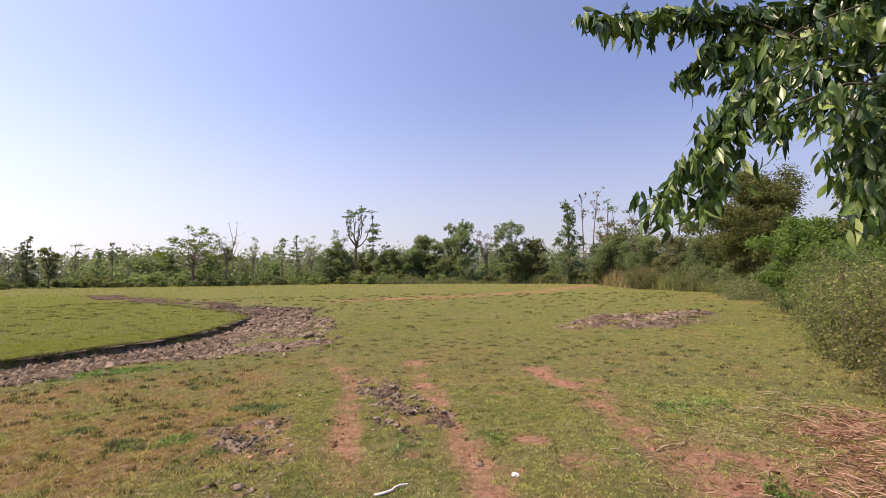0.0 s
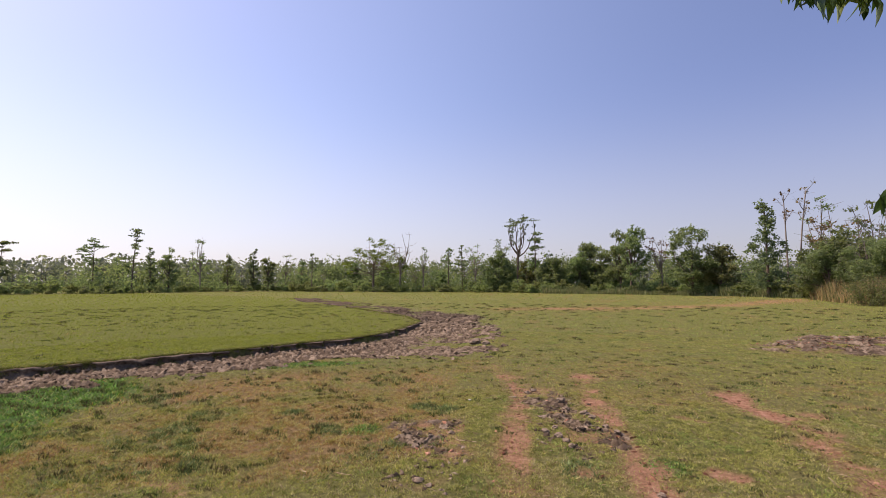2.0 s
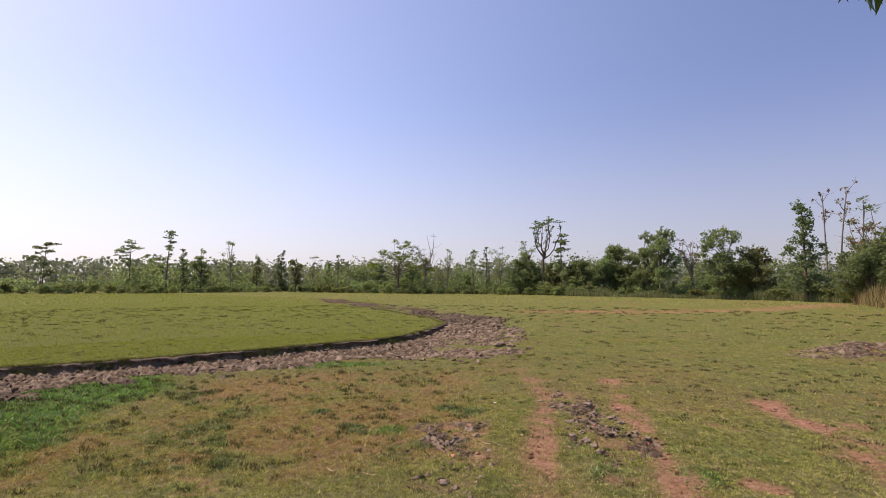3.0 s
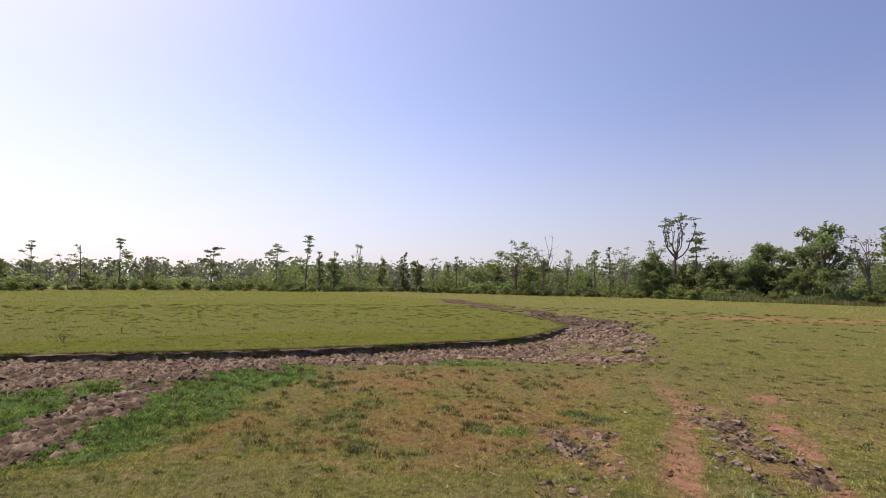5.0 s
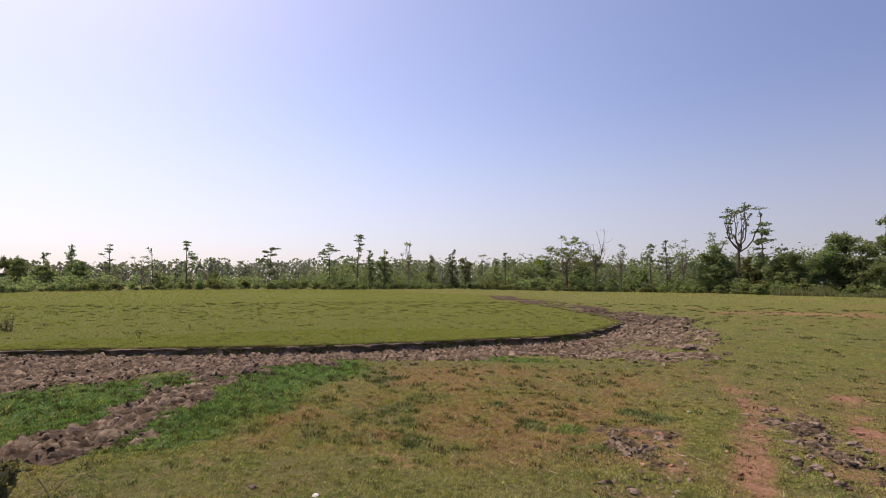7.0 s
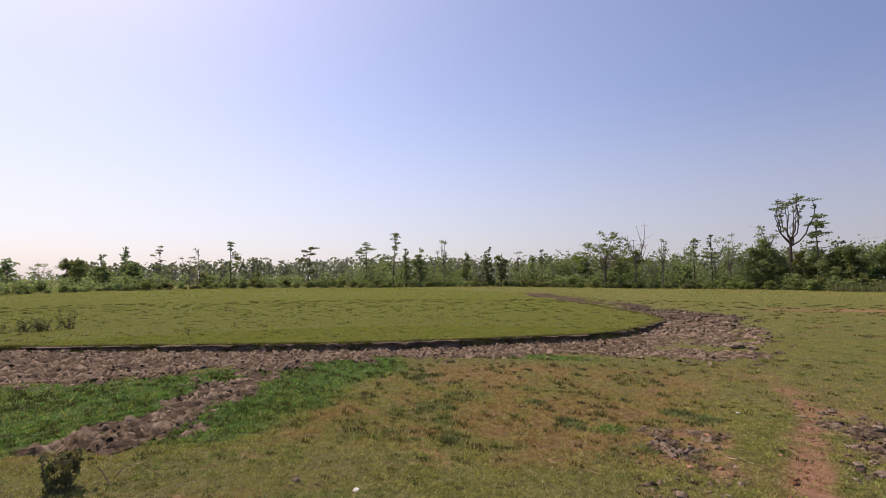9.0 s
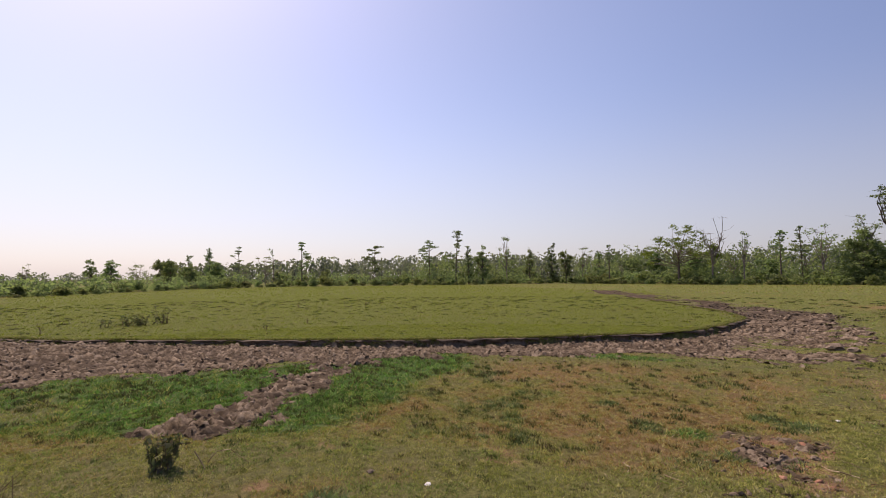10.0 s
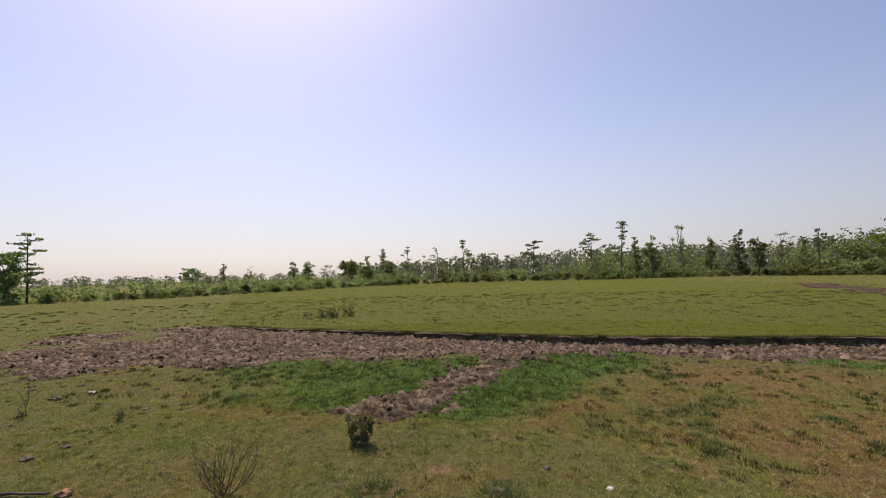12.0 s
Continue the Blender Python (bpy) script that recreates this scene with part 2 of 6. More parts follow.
    weedy = np.maximum(weedy, damp * 0.5 * step(0.66, 0.78, fbm(x, y, 0.8, 36)))
    dry = damp * (0.25 + 0.75 * step(0.38, 0.54, 0.5 * fbm(x, y, 2.8, 31) + 0.5 * fbm(x, y, 0.7, 34))) * (1 - lush) * (1 - 0.8 * weedy) * (1 - 0.75 * step(-10.0, -12.5, x))
    band = line_far(x, y + wob, STRAW_BAND)
    dry = np.maximum(dry, step(3.6, 0.5, band + wob) * 0.95)
    dry = np.maximum(dry, step(0.62, 0.78, fbm(x, y, 7.0, 61)) * 0.55 * step(-6, 3, x))
    dry = np.maximum(dry, step(0.58, 0.8, fbm(x, y, 1.6, 64)) * 0.5 * (1 - damp))
    red = np.maximum(red, spoil * 0.45 * step(0.4, 0.6, fbm(x, y, 1.5, 37)))
    red = red * (1 - mud * 0.5)
    fresh = step(1.0, -1.0, area_far(x, y, FRESH) + wob)
    dry = dry * (1 - 0.8 * fresh)
    worn = step(32, 16, np.hypot(x, y)) * (0.45 + 0.55 * step(0.3, 0.6, fbm(x, y, 2.6, 101)))

    deep = 0.24 * step(0.0, 0.07, bank + fine * 0.25) * step(0.0, 2.6, edge) * inside * (0.35 + 0.65 * step(-26, -17, x)) * (1 - 0.8 * step(28, 44, y)) * (1 - step(-27, -30.5, x) * 0.8)
    z = -deep
    z = z + 0.05 * step(1.6, 0.0, bank) * (~inside) * (1 - step(28, 36, y))
    z = z - 0.10 * damp * (1 - mud) - 0.06 * tongue
    near = step(70, 30, np.hypot(x, y))
    z = z + near * (0.09 * (fbm(x, y, 5.0, 2) - 0.5) + 0.03 * (fbm(x, y, 0.7, 4) - 0.5))
    z = z - 0.05 * mud * step(90, 60, np.hypot(x, y))
    z = z + spoil * 0.16 - red * 0.035 + damp * (1 - mud) * 0.05 * (lumps(x, y, 0.55, 15) - 0.5)
    return dict(mud=mud, red=red, lush=lush, dry=dry, damp=damp, worn=worn * (1 - fresh), fresh=fresh, weedy=weedy, z=z)


def mud_relief(x, y):
    """Hoof-trampled mud, 0 to 1: plates of many heights with pits and cracks between them; and a number for each plate."""
    wx, wy = x + (fbm(x, y, 0.30, 141) - 0.5) * 0.22, y + (fbm(x, y, 0.30, 151) - 0.5) * 0.22
    e1, r1 = plates(wx, wy, 0.23, 8)
    e2, r2 = plates(wx + 3.1, wy, 0.115, 12)
    pit = step(0.20, 0.36, vnoise(x, y, 0.17, 161))
    h = 0.55 * (0.1 + 0.9 * r1) * step(0.02, 0.26, e1) + 0.45 * (0.2 + 0.8 * r2) * step(0.02, 0.26, e2)
    return h * (0.3 + 0.7 * pit) * (0.6 + 0.7 * fbm(x, y, 1.3, 91)), 0.45 * r1 + 0.55 * r2


def surface(x, y):
    """The height of what one would step on: turf, or the top of the mud."""
    q = zones(x, y)
    return np.maximum(q["z"], q["z"] - 0.02 + q["mud"] * MUD_DEEP * mud_relief(x, y)[0])


MUD_DEEP = 0.20


# ---- materials ----
def nodes_of(name):
    mat = bpy.data.materials.new(name)
    mat.use_nodes = True
    nt = mat.node_tree
    nt.nodes.clear()
    out = nt.nodes.new("ShaderNodeOutputMaterial")
    return mat, nt, out


def add(nt, kind, **given):
    node = nt.nodes.new(kind)
    for key, value in given.items():
        if key in node.inputs:
            node.inputs[key].default_value = value
    return node


def noise_tex(nt, scale, detail=4.0, rough=0.6, coord="Object"):
    tc = nt.nodes.new("ShaderNodeTexCoord")
    tex = add(nt, "ShaderNodeTexNoise", Scale=scale, Detail=detail, Roughness=rough)
    nt.links.new(tc.outputs[coord], tex.inputs["Vector"])
    return tex.outputs[0]


def ramp(nt, value, stops):
    r = nt.nodes.new("ShaderNodeValToRGB")
    el = r.color_ramp.elements
    while len(el) < len(stops):
        el.new(0.5)
    for e, (at, colour) in zip(el, stops):
        e.position, e.color = at, (*colour, 1)
    nt.links.new(value, r.inputs[0])
    return r.outputs[0]


def mix(nt, share, a, b, how="MIX"):
    m = nt.nodes.new("ShaderNodeMix")
    m.data_type, m.blend_type = "RGBA", how
    for socket, value in ((m.inputs[0], share), (m.inputs[6], a), (m.inputs[7], b)):
        if isinstance(value, (int, float)):
            socket.default_value = value
        elif isinstance(value, tuple):
            socket.default_value = (*value, 1)
        else:
            nt.links.new(value, socket)
    return m.outputs[2]


def attr(nt, name):
    a = nt.nodes.new("ShaderNodeAttribute")
    a.attribute_name = name
    return a


def calc(nt, how, a, b=0.0, clamp=False):
    m = nt.nodes.new("ShaderNodeMath")
    m.operation, m.use_clamp = how, clamp
    for socket, value in zip(m.inputs, (a, b)):
        if isinstance(value, (int, float)):
            socket.default_value = value
        else:
            nt.links.new(value, socket)
    return m.outputs[0]


def finish(nt, out, colour, rough=0.9, bump=None, strength=0.5, distance=0.02, through_light=0.0, spec=0.3, through=(1.25, 1.35, 0.8)):
    p = add(nt, "ShaderNodeBsdfPrincipled", Roughness=rough)
    p.inputs["Specular IOR Level"].default_value = spec
    if isinstance(colour, tuple):
        p.inputs["Base Color"].default_value = (*colour, 1)
    else:
        nt.links.new(colour, p.inputs["Base Color"])
    if bump is not None:
        b = add(nt, "ShaderNodeBump", Strength=strength, Distance=distance)
        nt.links.new(bump, b.inputs["Height"])
        nt.links.new(b.outputs[0], p.inputs["Normal"])
    shader = p.outputs[0]
    if through_light:
        tr = nt.nodes.new("ShaderNodeBsdfTranslucent")
        if isinstance(colour, tuple):
            tr.inputs[0].default_value = (*colour, 1)
        else:
            nt.links.new(mix(nt, 1.0, colour, through, "MULTIPLY"), tr.inputs[0])
        ms = add(nt, "ShaderNodeMixShader", Fac=through_light)
        nt.links.new(shader, ms.inputs[1])
        nt.links.new(tr.outputs[0], ms.inputs[2])
        shader = ms.outputs[0]
    nt.links.new(shader, out.inputs["Surface"])


def ground_material():
    mat, nt, out = nodes_of("pasture")
    big = noise_tex(nt, 0.11, 4)
    mid = noise_tex(nt, 1.3, 5, 0.7)
    small = noise_tex(nt, 9.0, 5, 0.75)
    grain = noise_tex(nt, 55.0, 3, 0.7)
    green = ramp(nt, mid, [(0.3, (0.122, 0.144, 0.036)), (0.5, (0.168, 0.188, 0.050)), (0.68, (0.235, 0.220, 0.075))])
    green = mix(nt, calc(nt, "MULTIPLY", big, 0.5), green, (0.175, 0.185, 0.062))
    tuft = ramp(nt, small, [(0.34, (0.34, 0.34, 0.36)), (0.47, (0.85, 0.85, 0.85)), (0.60, (1.15, 1.12, 1.05)), (0.74, (1.6, 1.5, 1.35))])
    green = mix(nt, 1.0, green, tuft, "MULTIPLY")
    dryc = ramp(nt, small, [(0.3, (0.125, 0.082, 0.036)), (0.5, (0.235, 0.156, 0.070)), (0.7, (0.34, 0.238, 0.115))])
    lushc = ramp(nt, small, [(0.3, (0.040, 0.085, 0.022)), (0.55, (0.090, 0.165, 0.042)), (0.75, (0.14, 0.22, 0.07))])
    # the dark low tones put the shade of gaps between clods into the colour
    mudc = ramp(nt, small, [(0.32, (0.040, 0.030, 0.022)), (0.5, (0.165, 0.130, 0.096)), (0.68, (0.37, 0.30, 0.228))])
    mudc = mix(nt, calc(nt, "MULTIPLY", mid, 0.6), mudc, (0.15, 0.110, 0.072))
    redc = ramp(nt, small, [(0.3, (0.26, 0.122, 0.072)), (0.5, (0.41, 0.210, 0.132)), (0.72, (0.54, 0.320, 0.220))])
    rag = calc(nt, "MULTIPLY", calc(nt, "SUBTRACT", small, 0.5), 1.2)

    def share(name, gain=1.0):
        return calc(nt, "ADD", calc(nt, "MULTIPLY", attr(nt, name).outputs["Fac"], gain), calc(nt, "MULTIPLY", rag, calc(nt, "MULTIPLY", attr(nt, name).outputs["Fac"], 1.0)), True)

    green = mix(nt, calc(nt, "MULTIPLY", attr(nt, "fresh").outputs["Fac"], 0.75), green, mix(nt, 0.6, (0.130, 0.154, 0.024), tuft, "MULTIPLY"))
    soil = ramp(nt, small, [(0.3, (0.095, 0.092, 0.036)), (0.5, (0.172, 0.160, 0.062)), (0.7, (0.27, 0.242, 0.105))])
    green = mix(nt, calc(nt, "MULTIPLY", attr(nt, "worn").outputs["Fac"], 0.8), green, soil)
    c = mix(nt, share("dry", 0.95), green, dryc)
    c = mix(nt, share("lush"), c, lushc)
    c = mix(nt, share("red"), c, redc)
    c = mix(nt, share("mud"), c, mudc)
    g = ramp(nt, grain, [(0.32, (0.5, 0.5, 0.5)), (0.68, (1.4, 1.4, 1.4))])
    c = mix(nt, 0.7, c, g, "MULTIPLY")
    bump = calc(nt, "ADD", calc(nt, "MULTIPLY", small, 1.0), calc(nt, "MULTIPLY", grain, 0.35))
    finish(nt, out, c, 0.95, bump, 1.0, 0.10, spec=0.12)
    return mat


def mud_material():
    """Drying trampled mud: greyish pink where it has dried, browner where it is damp, each plate its own shade."""
    mat, nt, out = nodes_of("trampled_mud")
    fine = noise_tex(nt, 26.0, 6, 0.75)
    stain = noise_tex(nt, 1.1, 4, 0.6)
    plate = attr(nt, "plate").outputs["Fac"]
    # kept darker than the clods on top, imitating shaded gaps between them
    c = ramp(nt, plate, [(0.25, (0.060, 0.043, 0.028)), (0.50, (0.115, 0.085, 0.056)), (0.64, (0.200, 0.153, 0.105)), (0.85, (0.34, 0.27, 0.195))])
    c = mix(nt, calc(nt, "MULTIPLY", ramp(nt, stain, [(0.4, (0, 0, 0)), (0.65, (1, 1, 1))]), 0.55), c, (0.095, 0.068, 0.047))
    c = mix(nt, 0.85, c, ramp(nt, fine, [(0.3, (0.55, 0.55, 0.55)), (0.7, (1.35, 1.35, 1.35))]), "MULTIPLY")
    finish(nt, out, c, 0.92, fine, 1.0, 0.035, spec=0.15)
    return mat


def tint_material(name, glow=0.28, rough=0.8):
    """Blades whose own colour is stored with them."""
    mat, nt, out = nodes_of(name)
    finish(nt, out, attr(nt, "tint").outputs["Color"], rough, through_light=glow, spec=0.2, through=(1.2, 1.3, 0.85))
    return mat


def leaf_material(name, dark, light, dry, dry_share=0.15, glow=0.48, rough=0.75, size=1.2):
    mat, nt, out = nodes_of(name)
    geo = nt.nodes.new("ShaderNodeNewGeometry")
    info = nt.nodes.new("ShaderNodeObjectInfo")
    patch = noise_tex(nt, size, 3)
    c = ramp(nt, geo.outputs["Random Per Island"], [(0.0, dark), (0.6, light), (1.0 - dry_share * 0.5, light), (1.0, dry)])
    c = mix(nt, calc(nt, "MULTIPLY", patch, 0.4), c, dark)
    hue = add(nt, "ShaderNodeHueSaturation")
    nt.links.new(c, hue.inputs["Color"])
    nt.links.new(calc(nt, "ADD", calc(nt, "MULTIPLY", info.outputs["Random"], 0.05), 0.475), hue.inputs["Hue"])
    nt.links.new(calc(nt, "ADD", calc(nt, "MULTIPLY", info.outputs["Random"], 0.5), 0.75), hue.inputs["Value"])
    finish(nt, out, hue.outputs[0], rough, through_light=glow, spec=0.12)
    return mat


def bark_material(name, dark, light, scale=6.0):
    mat, nt, out = nodes_of(name)
    n = noise_tex(nt, scale, 6, 0.7)
    finish(nt, out, ramp(nt, n, [(0.3, dark), (0.7, light)]), 0.9, n, 0.8, 0.03, spec=0.15)
    return mat


def clod_material(name, dark, middle, light):
    """Lumps of earth, each its own shade."""
    mat, nt, out = nodes_of(name)
    geo = nt.nodes.new("ShaderNodeNewGeometry")
    n = noise_tex(nt, 22.0, 5, 0.7)
    c = ramp(nt, geo.outputs["Random Per Island"], [(0.2, dark), (0.6, middle), (1.0, light)])
    c = mix(nt, 0.8, c, ramp(nt, n, [(0.3, (0.55, 0.55, 0.55)), (0.7, (1.3, 1.3, 1.3))]), "MULTIPLY")
    finish(nt, out, c, 0.95, n, 0.9, 0.03, spec=0.1)
    return mat


PASTURE = ground_material()
TRAMPLED = mud_material()
GRASS = tint_material("grass_blades")
CLOD = clod_material("dried_mud", (0.085, 0.062, 0.042), (0.175, 0.132, 0.092), (0.33, 0.262, 0.190))
RED_CLOD = clod_material("red_earth", (0.17, 0.075, 0.045), (0.36, 0.17, 0.105), (0.50, 0.27, 0.18))
BARK = bark_material("bark", (0.075, 0.055, 0.040), (0.20, 0.16, 0.125))
GREEN_BARK = bark_material("green_bark", (0.045, 0.045, 0.028), (0.115, 0.110, 0.066), 9.0)
PALE_BARK = bark_material("pale_bark", (0.13, 0.105, 0.085), (0.30, 0.26, 0.22))
BANK_EARTH = bark_material("bank_earth", (0.060, 0.045, 0.032), (0.22, 0.172, 0.125), 9.0)
DARK_CLOD = bark_material("churned_mud", (0.105, 0.077, 0.053), (0.33, 0.258, 0.188), 24.0)
TWIG = bark_material("twig", (0.075, 0.045, 0.030), (0.21, 0.13, 0.085), 20.0)
STALK = clod_material("dry_stalk", (0.16, 0.10, 0.055), (0.34, 0.25, 0.15), (0.55, 0.44, 0.29))
RED_STALK = clod_material("red_dry_stalk", (0.15, 0.075, 0.045), (0.36, 0.20, 0.125), (0.58, 0.40, 0.28))
WHITE = bark_material("bleached", (0.55, 0.53, 0.48), (0.82, 0.80, 0.75), 30.0)
# leaf_mid, leaf_dark and leaf_scrub: raised tones and translucency imitate haze over distance
LEAF_MID = leaf_material("leaf_mid", (0.130, 0.170, 0.095), (0.212, 0.268, 0.138), (0.245, 0.255, 0.140), glow=0.6, size=0.35)
LEAF_DARK = leaf_material("leaf_dark", (0.115, 0.155, 0.095), (0.172, 0.225, 0.132), (0.21, 0.22, 0.14), glow=0.6, size=0.35)
LEAF_OLIVE = leaf_material("leaf_olive", (0.133, 0.150, 0.079), (0.237, 0.261, 0.134), (0.358, 0.305, 0.182), 0.3, size=0.35)
LEAF_VINE = leaf_material("leaf_vine", (0.095, 0.115, 0.045), (0.175, 0.200, 0.078), (0.26, 0.215, 0.11), 0.25, size=0.5)
LEAF_GREEN = leaf_material("leaf_green", (0.085, 0.145, 0.038), (0.175, 0.265, 0.075), (0.28, 0.28, 0.11), 0.15, size=0.5)
LEAF_LIGHT = leaf_material("leaf_light", (0.085, 0.115, 0.025), (0.17, 0.21, 0.045), (0.26, 0.22, 0.07), size=0.35)
LEAF_DRY = leaf_material("leaf_dry", (0.11, 0.075, 0.045), (0.22, 0.16, 0.09), (0.34, 0.20, 0.11), 0.4, size=0.5)
LEAF_SCRUB = leaf_material("leaf_scrub", (0.125, 0.155, 0.072), (0.195, 0.230, 0.108), (0.215, 0.205, 0.115), 0.25, 0.6, size=0.5)
LEAF_THORN = leaf_material("leaf_thorn", (0.095, 0.115, 0.040), (0.250, 0.270, 0.095), (0.38, 0.29, 0.16), 0.4, size=0.5)
LEAF_WEED = leaf_material("leaf_weed", (0.070, 0.085, 0.046), (0.150, 0.165, 0.085), (0.21, 0.16, 0.09), 0.3, 0.3, size=2.0)
# paler and greyer than the other leaves: distance haze put into the colour
LEAF_HAZE = leaf_material("leaf_haze", (0.125, 0.145, 0.118), (0.170, 0.190, 0.155), (0.19, 0.195, 0.16), size=0.1)


# ---- mesh helpers ----
def quick_mesh(name, verts, sides, faces, material, smooth=False, tint=None):
    """A mesh from arrays: verts (n, 3), faces as an (m, sides) array."""
    me = bpy.data.meshes.new(name)
    verts, faces = np.asarray(verts, np.float32), np.asarray(faces, np.int32)
    me.vertices.add(len(verts))
    me.vertices.foreach_set("co", verts.ravel())
    me.loops.add(faces.size)
    me.loops.foreach_set("vertex_index", faces.ravel())
    me.polygons.add(len(faces))
    me.polygons.foreach_set("loop_start", np.arange(0, faces.size, sides, dtype=np.int32))
    me.polygons.foreach_set("loop_total", np.full(len(faces), sides, np.int32))
    if smooth:
        me.polygons.foreach_set("use_smooth", np.ones(len(faces), bool))
    if tint is not None:
        a = me.attributes.new("tint", "FLOAT_COLOR", "POINT")
        a.data.foreach_set("color", np.concatenate([tint, np.ones((len(tint), 1))], 1).astype(np.float32).ravel())
    me.update(calc_edges=True)
    me.materials.append(material)
    return me


def part(name, mesh, parent, label=""):
    ob = new(name, mesh)
    ob.parent = parent
    return tagged(ob, label)


def thing(name, x, y, z, label, category, group="", kind=""):
    ob = new(name)
    ob.empty_display_size = 0.2
    ob.matrix_world = pose(x, y, z)
    return tagged(ob, label, category, group, kind)


def tubes(segments, sides=5):
    """Tapered tubes: rows of (start, end, radius, radius)."""
    s = np.array([[*a, *b, ra, rb] for a, b, ra, rb in segments], float)
    a, b = s[:, 0:3], s[:, 3:6]
    d = b - a
    d = d / np.maximum(np.linalg.norm(d, axis=1, keepdims=True), 1e-6)
    ref = np.where(np.abs(d[:, 2:3]) > 0.9, [[1.0, 0, 0]], [[0, 0, 1.0]])
    u = np.cross(d, ref)
    u /= np.linalg.norm(u, axis=1, keepdims=True)
    v = np.cross(d, u)
    ang = np.arange(sides) * 2 * np.pi / sides
    ring = u[:, None] * np.cos(ang)[None, :, None] + v[:, None] * np.sin(ang)[None, :, None]
    verts = np.concatenate([a[:, None] + ring * s[:, 6, None, None], b[:, None] + ring * s[:, 7, None, None]], 1)
    n = len(s)
    k = np.arange(sides)
    quad = np.stack([k, (k + 1) % sides, (k + 1) % sides + sides, k + sides], 1)
    faces = (np.arange(n) * 2 * sides)[:, None, None] + quad[None]
    return verts.reshape(-1, 3), faces.reshape(-1, 4)


def leaf_quads(centres, size, rng, upward=0.45, slim=0.72):
    """Small pointed leaves or sprays, one rhombus each, folded a little along the middle."""
    n = len(centres)
    along = rng.normal(size=(n, 3))
    along[:, 2] -= 0.25
    along /= np.linalg.norm(along, axis=1, keepdims=True)
    up = rng.normal(size=(n, 3)) + [0, 0, upward * 3]
    side = np.cross(along, up)
    side /= np.maximum(np.linalg.norm(side, axis=1, keepdims=True), 1e-6)
    nor = np.cross(side, along)
    s = size * rng.uniform(0.6, 1.35, (n, 1))
    a, b = centres - along * s * 0.5, centres + along * s * 0.5
    w = side * s * slim * 0.5
    lift = nor * s * 0.08
    verts = np.stack([a, centres + w + lift, b, centres - w + lift], 1).reshape(-1, 3)
    faces = np.arange(4 * n).reshape(-1, 4)
    return verts, faces


# ---- trees ----
def bent(rng, a, b, r0, r1, pieces=3, sag=0.08):
    """A limb from a to b in a few pieces, bowed a little."""
    a, b = np.array(a, float), np.array(b, float)
    far = np.linalg.norm(b - a)
    off = rng.normal(size=3) * far * sag
    pts = [a + (b - a) * k + off * math.sin(math.pi * k) for k in np.linspace(0, 1, pieces + 1)]
    rad = np.linspace(r0, r1, pieces + 1)
    return [(pts[i], pts[i + 1], rad[i], rad[i + 1]) for i in range(pieces)], pts


